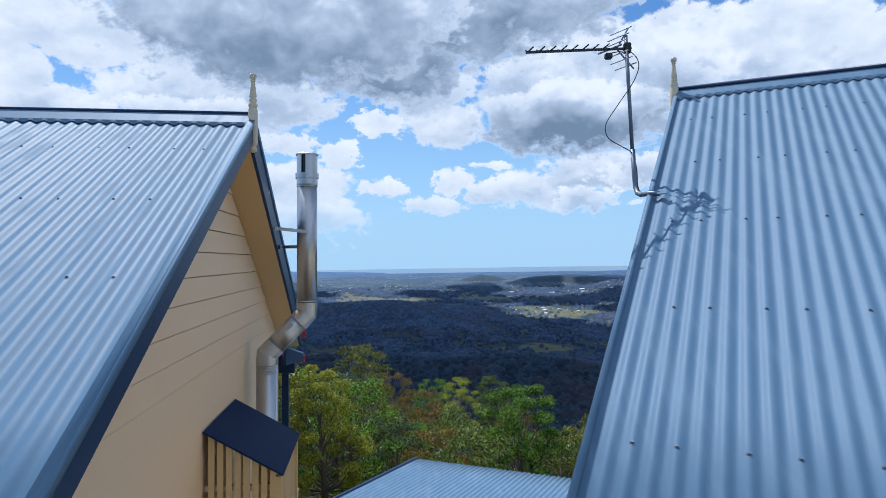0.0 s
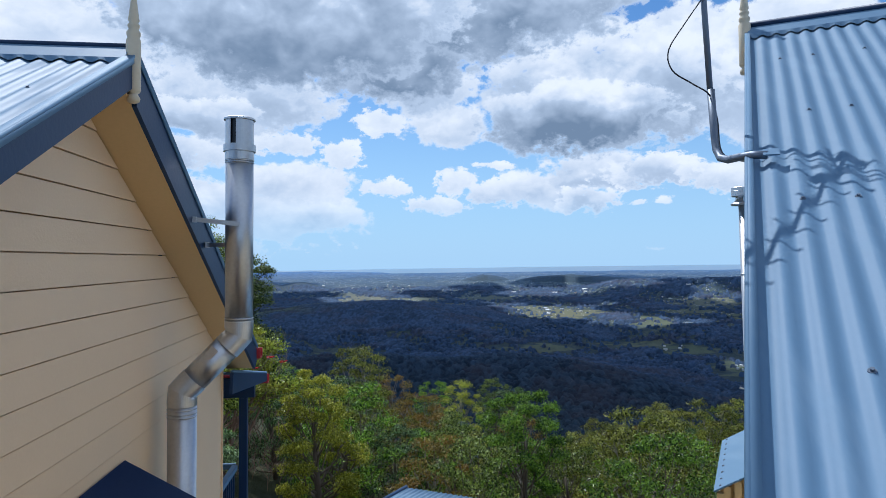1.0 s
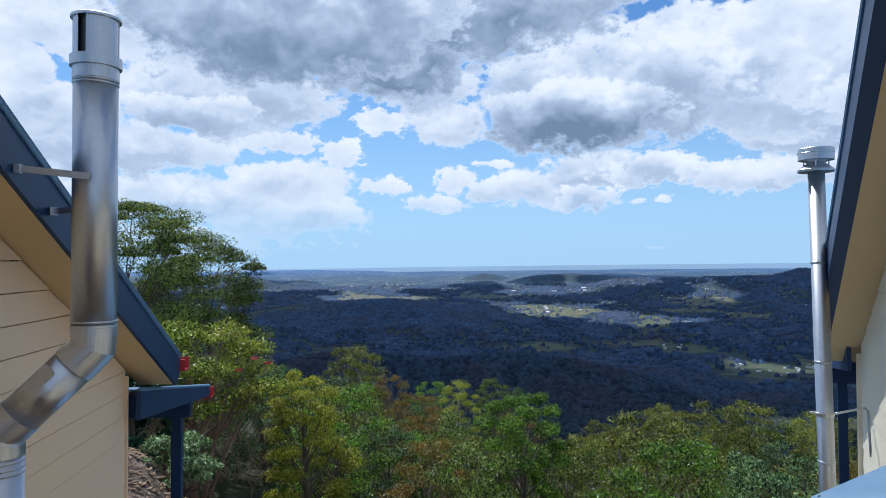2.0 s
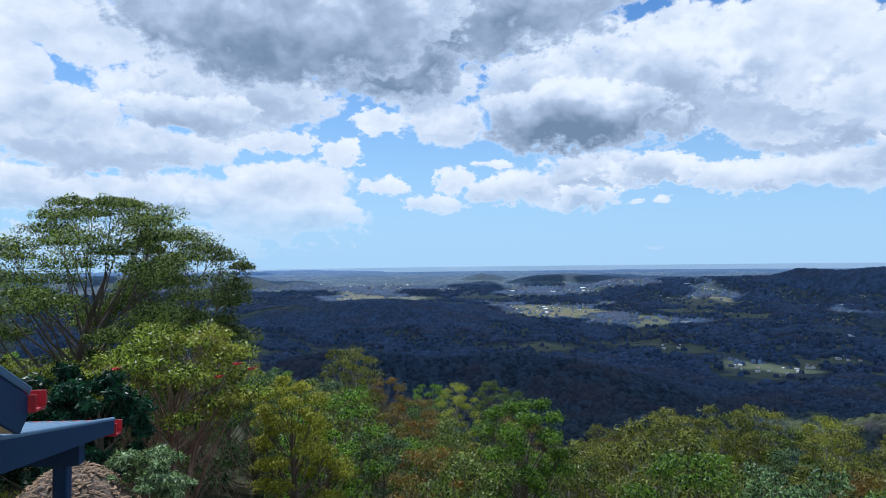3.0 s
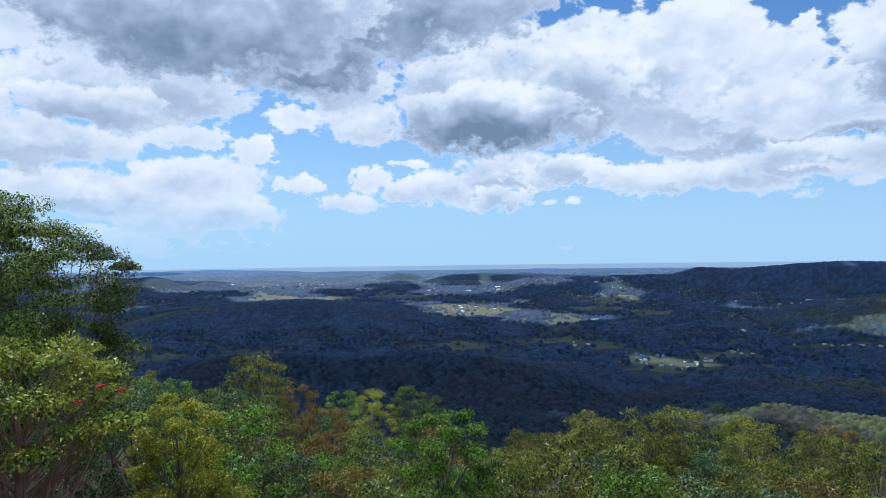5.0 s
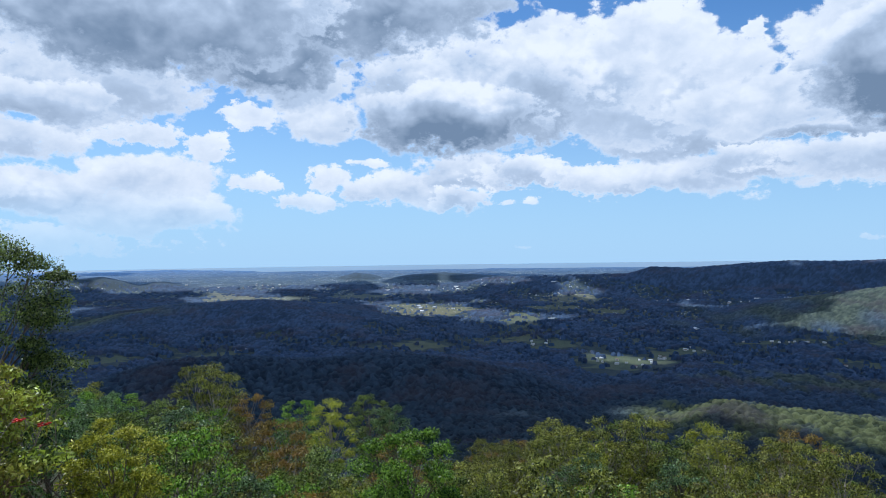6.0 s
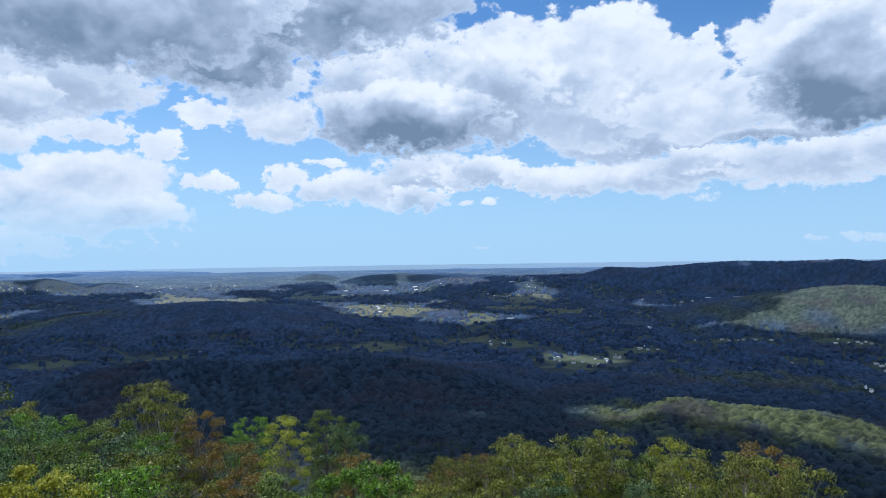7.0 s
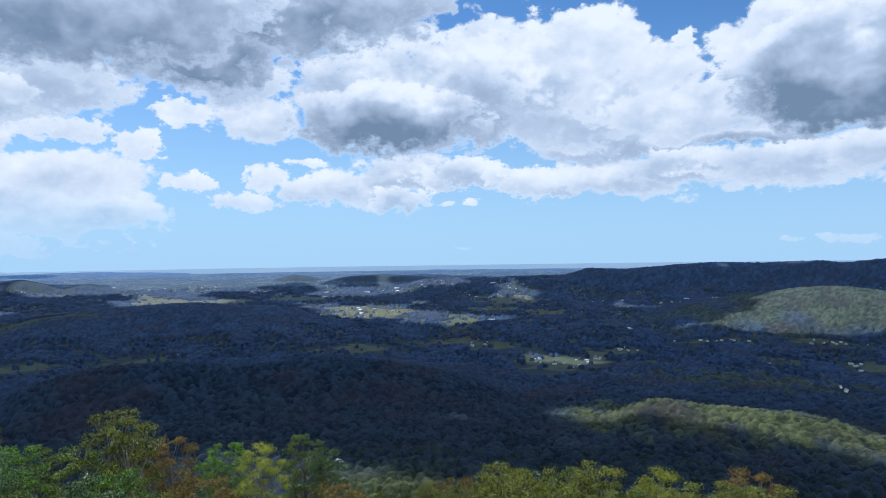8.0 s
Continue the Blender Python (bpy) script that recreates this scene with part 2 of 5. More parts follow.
def grid_mesh(name, verts, faces, mats, smooth=True):
    me = bpy.data.meshes.new(name)
    me.from_pydata(verts, [], faces)
    for m in mats if isinstance(mats, (list, tuple)) else [mats]:
        me.materials.append(m)
    if smooth:
        me.shade_smooth()
    return me


def corrugated(name, x0, x1, eave, k, parent, mat, zr, side, drop=0.0, pitch=0.101, depth=0.019):
    """One slope of corrugated sheet: ridge at y = 0, z = zr, eave at y = side * eave; the waves run down the slope."""
    n = int(abs(x1 - x0) / pitch * 8)
    xs = np.linspace(x0, x1, n + 1)
    wave = depth / 2 * np.cos((xs - x0) / pitch * math.tau)
    ys = np.linspace(0.03, eave, 7)
    verts, faces = [], []
    for layer in (0.0, -0.004):
        for y in ys:
            for x, h in zip(xs, wave):
                verts.append((x, side * y, zr - k * y + h + layer - drop))
    m = n + 1
    for r in range(len(ys) - 1):
        for c in range(n):
            a = r * m + c
            f = (a, a + 1, a + m + 1, a + m)
            faces.append(f if side < 0 else f[::-1])
            faces.append(tuple(i + m * len(ys) for i in (f[::-1] if side < 0 else f)))
    last = (len(ys) - 1) * m
    for c in range(n):
        faces.append((last + c, last + c + 1, last + c + 1 + m * len(ys), last + c + m * len(ys)))
    ob = new(name, grid_mesh(name, verts, faces, mat))
    ob.parent = parent
    return ob

# ---- the lie of the land ----
EYE = Vector((0.5, 7.0, 5.0))          # the middle of the flight, from which the valley falls away
PROFILE_R = [0, 4, 10, 18, 35, 53, 75, 100, 250, 500, 1000, 1600, 2400, 3200, 4000, 4850]
PROFILE_Z = [0, -0.6, -3.6, -8, -13.5, -17, -20.5, -34, -100, -165, -215, -225, -205, -150, -85, -46]
# knolls: azimuth in degrees, distance, half width in degrees, half depth, height
HILLS = [(-30.5, 20, 7.5, 5, 4.3), (12, 1330, 5, 90, 12), (20, 2050, 6, 150, 12), (-27, 3700, 5, 200, 56)]
# ridges: distance, half depth, then azimuth and height of points along the crest
RIDGES = [
    (3300, 230, [(14.8, -99), (21.6, -85), (26.4, -75), (28.3, -41), (31.1, -49), (35.6, -21), (38.5, -10), (41.8, -15), (45.6, -2), (47.1, -12), (49.8, 3), (58, -4)]),
    (3750, 110, [(0.9, -116), (2.3, -91), (3.2, -76), (4.4, -85), (6.0, -112)]),
    (3650, 130, [(5.5, -114), (7.9, -84), (10.8, -72), (12.8, -82), (15.2, -94), (18.2, -110)]),
    (3500, 120, [(-19.9, -91), (-17.9, -91), (-16.6, -80), (-15.2, -102), (-14.1, -126), (-12.8, -110), (-12.0, -110), (-11.0, -125), (-10.0, -142)]),
]
NEAR_RIDGES = [
    (2350, 280, [(-26, -215), (-19.2, -223), (-17.9, -210), (-15.8, -184), (-14.4, -175), (-10.6, -155), (-7.4, -150), (-4.4, -146), (-0.9, -162), (2.3, -181), (5.1, -202), (8.9, -236)]),
    (2500, 290, [(32.4, -204), (35.5, -169), (37.7, -152), (39.8, -134), (41.8, -117), (43.8, -100), (45.6, -90), (47.5, -90), (49.8, -103), (57, -120)]),
    (900, 110, [(23.5, -250), (27.3, -226), (30.1, -203), (32.9, -182), (34.6, -179), (37.6, -184), (40.9, -186), (43.7, -186), (46.3, -192), (48.8, -205), (51.7, -228)]),
    (1080, 140, [(-16.5, -178), (-14.4, -167), (-10.6, -153), (-6.5, -152), (0.0, -160), (5.1, -157), (11.8, -167), (16.7, -184), (21.6, -212), (26.4, -241)]),
]
RIDGES += NEAR_RIDGES
FIELDS = [
    (9.9, 2518, 3.7, 98, 0.9), (11.8, 2566, 2.9, 57, 0.8), (7.5, 2678, 2.5, 80, 0.7), (-7.0, 2965, 2.7, 190, 0.9), (-8.4, 3170, 1.2, 100, 0.8), (-2.3, 2982, 2.9, 80, 0.7),
    (17.5, 2295, 2.0, 179, 0.45), (9.4, 1712, 3.0, 64, 0.5), (5.1, 1696, 1.5, 43, 0.3), (16.2, 1844, 3.2, 43, 0.55), (25.4, 1531, 3.2, 110, 0.3), (28.8, 1616, 1.5, 110, 0.4),
    (-8.6, 1677, 3.0, 62, 0.3), (-16.5, 1658, 2.2, 60, 0.3), (21.6, 2868, 3.2, 110, 0.85), (20.1, 2604, 2.7, 58, 0.6), (24.5, 2528, 2.5, 65, 0.5), (-15.8, 2440, 3.6, 60, 0.15),
]
SMALL_FIELDS = [
    (20.6, 1760, 2.9, 50, 0.3), (31.0, 1720, 1.8, 45, 0.3), (34.0, 1600, 1.4, 36, 0.25), (48.8, 1677, 1.7, 55, 0.3), (45.6, 1978, 2.4, 36, 0.35), (37.7, 1931, 3.6, 30, 0.3), (42.9, 1671, 1.5, 36, 0.3), (0.0, 2680, 2.6, 120, 0.6), (3.7, 3015, 3.4, 84, 0.5),
]
FIELDS += SMALL_FIELDS


def plain(az, r):
    """Height of the valley and the plain, before ridges; the plain climbs a little towards the coast."""
    return float(np.interp(r, PROFILE_R, PROFILE_Z)) + ((az - 8) * 1.15 * min(1.0, (r - 1500) / 3300) if r > 1500 and abs(az) < 90 else 0.0)


def land(x, y):
    """Height of the ground at a place."""
    dx, dy = x - EYE.x, y - EYE.y
    r = math.hypot(dx, dy)
    az = math.degrees(math.atan2(dx, dy))
    slope = r if abs(az) < 75 else r * max(0.12, 1 - (abs(az) - 75) / 60)
    ahead = np.interp(max(slope, 0), PROFILE_R, PROFILE_Z)
    z = float(ahead)
    if abs(az) < 75 and 4 < r < 200:
        z += min(0.42 * max(0.0, -dx - 2), 0.8 * -min(z, 0), 7.5) * (1 if r < 70 else max(0, 1 - (r - 70) / 90)) - 0.04 * max(0.0, dx - 8) * min(1, (r - 8) / 20)
    for a, d, wa, wd, h in HILLS:
        z += h * math.exp(-((az - a) / wa) ** 2 - ((r - d) / wd) ** 2)
    if r > 1500 and abs(az) < 90:
        z += plain(az, r) - plain(-100.0, r)
    for d, depth, crest in RIDGES:
        if abs(r - d) < 2.6 * depth and crest[0][0] - 3 < az < crest[-1][0] + 3:
            fade = min(1.0, (az - crest[0][0] + 3) / 3, (crest[-1][0] + 3 - az) / 3)
            top = float(np.interp(az, [c[0] for c in crest], [c[1] for c in crest]))
            z += fade * max(0.0, top - plain(az, d)) * math.exp(-((r - d) / depth) ** 2)
    if r > 4300 and abs(az) < 90:
        z -= min(1.0, max(0.0, (az + 9) / 6)) * min(1.0, (r - 4300) / 120) * 5       # the shore
    if r > 90:
        q = Vector((x, y, 0))
        z += min(r, 2500) * 0.010 * noise.fractal(q / (min(r, 2500) * 0.16 + 60), 0.9, 2.1, 5) * (0.7 if r < 1900 else max(0.10, 0.7 - (r - 1900) / 900))
    elif r > 12:
        z += 0.25 * noise.fractal(Vector((x, y, 0)) * 0.25, 1.0, 2.0, 3)
    return z


def valley_ground(name):
    m = bpy.data.materials.new(name)
    m.use_nodes = True
    g = Graph(m.node_tree)
    out = g.node("ShaderNodeOutputMaterial")
    b = g.node("ShaderNodeBsdfPrincipled", Roughness=0.8)
    b.inputs["Specular IOR Level"].default_value = 0.2
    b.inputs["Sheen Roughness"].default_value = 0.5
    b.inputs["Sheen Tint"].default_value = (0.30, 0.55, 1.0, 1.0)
    at = g.node("ShaderNodeAttribute")
    at.attribute_name = "plan"
    plan = at.outputs["Vector"]             # true kilometres
    at2 = g.node("ShaderNodeAttribute")
    at2.attribute_name = "bearing"          # azimuth and distance of a place
    bearing = at2.outputs["Vector"]
    pos = g.node("ShaderNodeNewGeometry").outputs["Position"]
    dist = g.vec("LENGTH", plan)
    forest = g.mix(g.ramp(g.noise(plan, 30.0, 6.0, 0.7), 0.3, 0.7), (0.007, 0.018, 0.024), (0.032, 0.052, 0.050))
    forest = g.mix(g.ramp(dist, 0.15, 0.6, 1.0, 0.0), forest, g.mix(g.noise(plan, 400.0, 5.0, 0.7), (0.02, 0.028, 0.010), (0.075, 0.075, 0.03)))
    # the plain: woodlots, paddocks and suburbs in small patches
    patch = g.vec("MULTIPLY", bearing, (1.0, 1 / 75.0, 1.0))
    lots = g.noise(patch, 1.1, 6.0, 0.72)
    # blue sheen that grows with distance, painting haze over the plain
    haze_veil = (g.math("MULTIPLY", g.ramp(dist, 5.0, 30.0, 0.03, 0.85, False), g.ramp(g.noise(patch, 2.2, 6.0, 0.78), 0.35, 0.65, 0.6, 1.25)))
    tone = g.noise(patch, 0.35, 3.0, 0.6)
    paddock = g.mix(g.noise(patch, 2.3, 2.0), (0.050, 0.078, 0.045), (0.135, 0.145, 0.080))
    sown = g.math("MULTIPLY", g.ramp(g.math("ADD", lots, g.math("MULTIPLY", tone, 0.5)), 0.70, 0.80), g.ramp(dist, 1.2, 3.0, 0.0, 0.9))
    sown = g.math("MULTIPLY", sown, g.ramp(g.noise(patch, 7.0, 4.0, 0.7), 0.42, 0.58))
    col = g.mix(sown, forest, paddock)
    open_land = 1.0
    for a, r, wa, wr in ((3.4, 3720, 2.2, 110), (11.5, 3620, 5.5, 130), (40, 3240, 15, 230), (-14.5, 3460, 4.5, 110), (44, 2450, 12, 330), (-7, 2300, 13, 300)):
        mp = g.node("ShaderNodeMapping", Vector=bearing, Location=(a, r, 0), Scale=(wa, wr, 1))
        mp.vector_type = "TEXTURE"
        wood = g.ramp(g.math("ADD", g.vec("LENGTH", mp.outputs[0]), g.math("MULTIPLY_ADD", lots, 0.6, -0.3)), 0.85, 1.0, 1.0, 0.0)
        col = g.mix(wood, col, forest)
        open_land = g.math("MULTIPLY", open_land, g.math("MULTIPLY_ADD", wood, -0.3, 1.0))
    g.feed(b.inputs["Sheen Weight"], g.math("MULTIPLY", haze_veil, open_land))
    bent = g.vec("ADD", bearing, g.vec("MULTIPLY", g.vec("SUBTRACT", g.node("ShaderNodeTexNoise", Vector=plan, Scale=9.0, Detail=6.0).outputs[1], (0.5, 0.5, 0.5)), (5.0, 330.0, 0.0)))
    for a, r, wa, wr, dry in FIELDS:
        mp = g.node("ShaderNodeMapping", Vector=bent, Location=(a, r, 0), Scale=(wa, wr, 1))
        mp.vector_type = "TEXTURE"
        inside = g.ramp(g.vec("LENGTH", mp.outputs[0]), 0.85, 1.0, 1.0, 0.0)
        inside = g.math("MULTIPLY", inside, g.ramp(lots, 0.30, 0.62, 0.55, 1.0))
        col = g.mix(inside, col, (0.05 + 0.09 * dry, 0.078 + 0.055 * dry, 0.038 + 0.03 * dry))
    # settlements: pale roofs as specks among trees
    specks = g.node("ShaderNodeTexVoronoi", Vector=g.vec("MULTIPLY", patch, (1.0, 0.6, 1.0)), Scale=5.5)
    pick = g.node("ShaderNodeSeparateXYZ", Vector=specks.outputs["Color"]).outputs[0]
    town = g.math("MULTIPLY", g.ramp(specks.outputs["Distance"], 0.18, 0.30, 1.0, 0.0), g.ramp(g.math("ADD", tone, g.math("MULTIPLY", pick, 0.25)), 0.56, 0.66))
    town = g.math("MULTIPLY", g.math("MULTIPLY", town, g.ramp(dist, 3.0, 4.6)), g.ramp(open_land, 0.75, 0.95))
    col = g.mix(g.math("MULTIPLY", town, 0.8), col, (0.45, 0.47, 0.50))
    litter = g.noise(pos, 7.0, 6.0, 0.75)
    dirt = g.mix(g.ramp(g.math("ADD", g.math("MULTIPLY", g.noise(pos, 1.6, 4.0, 0.65), 0.6), g.math("MULTIPLY", litter, 0.6)), 0.42, 0.78), (0.030, 0.021, 0.015), (0.23, 0.165, 0.115))
    near = g.ramp(dist, 0.018, 0.035, 1.0, 0.0)
    g.feed(b.inputs["Base Color"], g.mix(near, col, dirt))
    bump = g.node("ShaderNodeBump", Strength=0.8, Distance=0.3, Height=g.math("MULTIPLY_ADD", litter, 0.45, g.noise(pos, 0.4, 6.0, 0.7)))
    m.node_tree.links.new(bump.outputs[0], b.inputs["Normal"])
    m.node_tree.links.new(b.outputs[0], out.inputs[0])
    return m


def build_ground():
    az = np.concatenate([np.arange(-180, -60, 6.0), np.arange(-60, 62, 0.4), np.arange(62, 180, 6.0)])
    rad = np.concatenate([[0.0], np.linspace(3, 100, 60), np.geomspace(104, 4850, 230)])
    verts, plan, bearing, faces = [], [], [], []
    for r in rad:
        for a in az:
            x, y = EYE.x + r * math.sin(radians(a)), EYE.y + r * math.cos(radians(a))
            z = land(x, y)
            verts.append((x, y, z))
            # true distance: the valley floor lies some 400 m below, the plain runs on to the coast
            t = r / 1000 if r < 900 else 0.9 + (r - 900) / 1000 * (1 + ((r - 900) / 1400) ** 2)
            bearing.append((a, r, 0.0))
            plan.append((t * math.sin(radians(a)), t * math.cos(radians(a)), 0.0))
    n = len(az)
    for i in range(len(rad) - 1):
        for j in range(n):
            a, b = i * n + j, i * n + (j + 1) % n
            faces.append((a, a + n, b + n, b))
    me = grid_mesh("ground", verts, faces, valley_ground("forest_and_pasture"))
    me.attributes.new("plan", "FLOAT_VECTOR", "POINT").data.foreach_set("vector", np.array(plan, dtype=np.float32).ravel())
    me.attributes.new("bearing", "FLOAT_VECTOR", "POINT").data.foreach_set("vector", np.array(bearing, dtype=np.float32).ravel())
    return tagged(new("ground", me), "wooded hillside falling to a dark forested valley with pastures", "ground", kind="structure")


build_ground()


def sea():
    """The bay beyond the plain, a strip of water at the horizon."""
    verts, faces = [], []
    az = np.arange(-24, 62, 0.5)
    for r, z in ((4390, -70.5), (4560, -60.5), (4850, -45.0)):
        for a in az:
            rr = r + 60 * noise.noise(Vector((a * 0.22, 0, 0))) * (r < 4500)
            verts.append((EYE.x + rr * math.sin(radians(a)), EYE.y + rr * math.cos(radians(a)), z + (a - 8) * 1.15 * min(1.0, (rr - 1500) / 3300)))
    n = len(az)
    for i in range(2):
        for j in range(n - 1):
            a = i * n + j
            faces.append((a, a + n, a + n + 1, a + 1))
    m = material("bay_water", (0.12, 0.23, 0.34), 0.3, bump=0.1, bump_scale=0.2, vary=0.1)
    return tagged(new("water", grid_mesh("water", verts, faces, m)), "pale blue bay beyond the coastal plain", "sea", kind="structure")


sea()


# ---- houses ----
def board_outline(z0, z1, edges):
    """The part between two heights of a gable whose left and right limits are given at a height by edges(z)."""
    l0, r0 = edges(z0)
    l1, r1 = edges(z1)
    if r0 - l0 < 0.02:
        return None
    if r1 - l1 < 0:
        mid = (l1 + r1) / 2
        return [(l0, z0), (r0, z0), (mid, z1)]
    return [(l0, z0), (r0, z0), (r1, z1), (l1, z1)]


def gabled_house(label, at, out, zr, pitches, near, far, length, hang, roof_mat, wall_mat, board, first_line, wall_near, wall_far, near_barge, near_deep, reach, roll, roll_z, far_thick, rib_pitch):
    """A weatherboard cottage. Local frame: the gable end at x = 0, the ridge along x away from it (-out), y along the gable.
    out: +1 when the gable faces +x. zr: ridge height; near, far: eaves from the ridge; hang: how far the verge stands out from the wall."""
    house = tagged(new("cottage"), label, "house")
    house.matrix_world = at
    kn, kf = (math.tan(radians(p)) for p in pitches)      # the near and the far slope
    x0, x1 = (-length, 0.0) if out > 0 else (0.0, length)

    # walls: a core, then lapped boards on the gable that is seen
    xw = -out * hang
    edges = lambda z: (max(-wall_near, -(zr - near_deep - 0.08 - z) / kn), min(wall_far, (zr - 0.30 - z) / kf))
    core = [(-wall_near, -3.5), (wall_far, -3.5), (wall_far, zr - 0.32 - kf * wall_far), (0, zr - 0.32), (-wall_near, zr - 0.32 - kn * wall_near)]
    wall = part("wall", prism(core, xw - out * 0.03, xw - out * (length - 0.6)), wall_mat, house)
    z = first_line
    while z - board > 1.2:
        z -= board
    while z < zr - 0.35:
        o = board_outline(z, z + board - 0.007, edges)
        if o:
            bm = bmesh.new()
            n = len(o)
            lap = [0.016 if zz < z + board * 0.5 else 0.008 for _, zz in o]
            a = [bm.verts.new((xw + out * l, y, zz)) for l, (y, zz) in zip(lap, o)]
            b = [bm.verts.new((xw - out * 0.03, y, zz)) for y, zz in o]
            bm.faces.new(a)
            bm.faces.new(b[::-1])
            for i in range(n):
                bm.faces.new((a[i], a[(i + 1) % n], b[(i + 1) % n], b[i]))
            bmesh.ops.recalc_face_normals(bm, faces=bm.faces)
            part("weatherboard", bm, wall_mat, wall)
        z += board
    for y in (-wall_near, wall_far):
        s, k = (1, kf) if y > 0 else (-1, kn)
        part("corner_stop", boxed((xw - 0.05, y - 0.014 + s * 0.012, -3.4), (xw + 0.03, y + 0.014 + s * 0.012, zr - 0.36 - k * abs(y)), None, 0.004), wall_mat, wall)

    # roof
    n1, f1 = near - 0.05, far - 0.05
    roof = part("roof", prism([(-n1, zr - 0.06 - kn * n1), (0, zr - 0.06), (f1, zr - 0.06 - kf * f1), (f1, zr - 0.10 - kf * f1), (0, zr - 0.10), (-n1, zr - 0.10 - kn * n1)], x0 + (0.1 if out < 0 else 0.3), x1 - (0.1 if out > 0 else 0.3)), NAVY, house)
    for side, eave, k, barge, deep in ((-1, near, kn, near_barge, near_deep), (1, far, kf, NAVY, 0.22)):
        c = math.sqrt(1 + k * k)
        corrugated("corrugated_sheet", x0, x1, eave, k, roof, roof_mat, zr - 0.02, side, pitch=rib_pitch)
        # verge: flashing over the sheet edge, barge board and soffit
        tilt = Matrix.Rotation(-side * math.atan(k), 4, "X")
        run = eave * c
        m = Matrix.Translation((0, 0, zr)) @ tilt
        ya, yb = (0.0, run) if side > 0 else (-run, 0.0)
        o, lip = out, 0.03
        lo = lambda a, b: (min(a, b), max(a, b))
        fx = lo(o * reach, -o * 0.012)
        bm = boxed((fx[0], ya, 0.004), (fx[1], yb, 0.012), m)
        px = lo(o * (reach - 0.005), o * (reach + 0.001))
        box(bm, (px[0], ya, -lip), (px[1], yb, 0.010), m)
        bm = tube([m @ Vector((o * (reach - 0.004), ya, 0.004)), m @ Vector((o * (reach - 0.004), yb, 0.004))], 0.009, 10, bm)
        part("verge_flashing", bm, roof_mat, roof, "folded painted steel flashing", True)
        thick = far_thick if side > 0 else 0.012
        bx = lo(o * (reach - 0.009), -o * thick)
        za, ze = zr - 0.03 * c, zr - 0.03 * c - k * eave
        part("barge_board", prism([(side * 0.001, za), (side * 0.001, za - deep * c), (side * (eave - 0.1), ze - deep * c + 0.1 * k), (side * eave, ze - min(deep, 0.10)), (side * eave, ze)], bx[0], bx[1]), barge, roof, "painted timber barge board")
        sx = lo(-o * (thick - 0.012), -o * (hang + 0.02))
        part("soffit", boxed((sx[0], ya, -deep - 0.032), (sx[1], yb, -deep - 0.015), m), SOFFIT, roof)
        # gutter: quad gutter with a red stop end
        zg = zr - k * eave
        gx = lo(x0 + (0 if out > 0 else 0.02), x1 - 0.02)
        ge = side * eave
        prof = [(ge - side * 0.02, zg - 0.03), (ge - side * 0.02, zg - 0.13), (ge + side * 0.09, zg - 0.13), (ge + side * 0.115, zg - 0.10), (ge + side * 0.115, zg - 0.025), (ge + side * 0.10, zg - 0.025), (ge + side * 0.10, zg - 0.115), (ge - side * 0.008, zg - 0.115), (ge - side * 0.008, zg - 0.03)]
        part("gutter", prism(prof, x0 if out > 0 else x0 + 0.14, x1 + 0.07 if out > 0 else x1), RED, roof, "red painted steel gutter")
    # ridge capping with a rolled top and scalloped skirts
    bm = bmesh.new()
    tube([(x0 - (0.03 if out < 0 else 0), 0, zr + roll_z), (x1 + (0.03 if out > 0 else 0), 0, zr + roll_z)], roll, 12, bm)
    part("ridge_roll", bm, NAVY, roof, "navy rolled ridge capping", True)
    for side, k in ((-1, kn), (1, kf)):
        n = int(length / rib_pitch * 6)
        verts, faces = [], []
        for i in range(n + 1):
            x = x0 + (x1 - x0) * i / n
            h = 0.009 * math.cos((x - x0) / rib_pitch * math.tau)
            verts += [(x, side * 0.010, zr + roll_z - 0.010), (x, side * 0.115, zr + 0.010 - k * 0.115), (x, side * 0.13, zr - 0.009 - k * 0.13 + h)]
        for i in range(n):
            a = i * 3
            for j in (0, 1):
                f = (a + j, a + 3 + j, a + 4 + j, a + 1 + j)
                faces.append(f if side < 0 else f[::-1])
        ob = new("ridge_skirt", grid_mesh("ridge_skirt", verts, faces, roof_mat, False))
        ob.parent = roof
    # turned finial on the gable
    fz = zr - (0.235 if out > 0 else 0.262)
    prof = [(0.001, -0.045), (0.03, -0.035), (0.036, -0.015), (0.028, 0.0), (0.02, 0.008), (0.035, 0.02), (0.038, 0.03), (0.038, 0.30), (0.030, 0.315), (0.036, 0.33), (0.036, 0.345), (0.024, 0.36), (0.031, 0.375), (0.031, 0.385), (0.022, 0.395), (0.030, 0.41), (0.026, 0.43), (0.018, 0.50), (0.014, 0.53), (0.022, 0.537), (0.014, 0.545), (0.024, 0.556), (0.029, 0.575), (0.024, 0.595), (0.001, 0.603)]
    part("finial", lathe(prof, 20), FINIAL, house, "turned cream timber finial", True, Matrix.Translation((out * 0.02, -0.035, fz)))
    # roofing screws in rows across the sheets
    head = bmesh.new()
    bmesh.ops.create_cone(head, cap_ends=True, segments=6, radius1=0.006, radius2=0.006, depth=0.008)
    bmesh.ops.create_cone(head, cap_ends=True, segments=10, radius1=0.011, radius2=0.010, depth=0.003, matrix=Matrix.Translation((0, 0, -0.004)))
    screw = mesh_of(head, "screw", SCREW)
    step = rib_pitch * 2.5
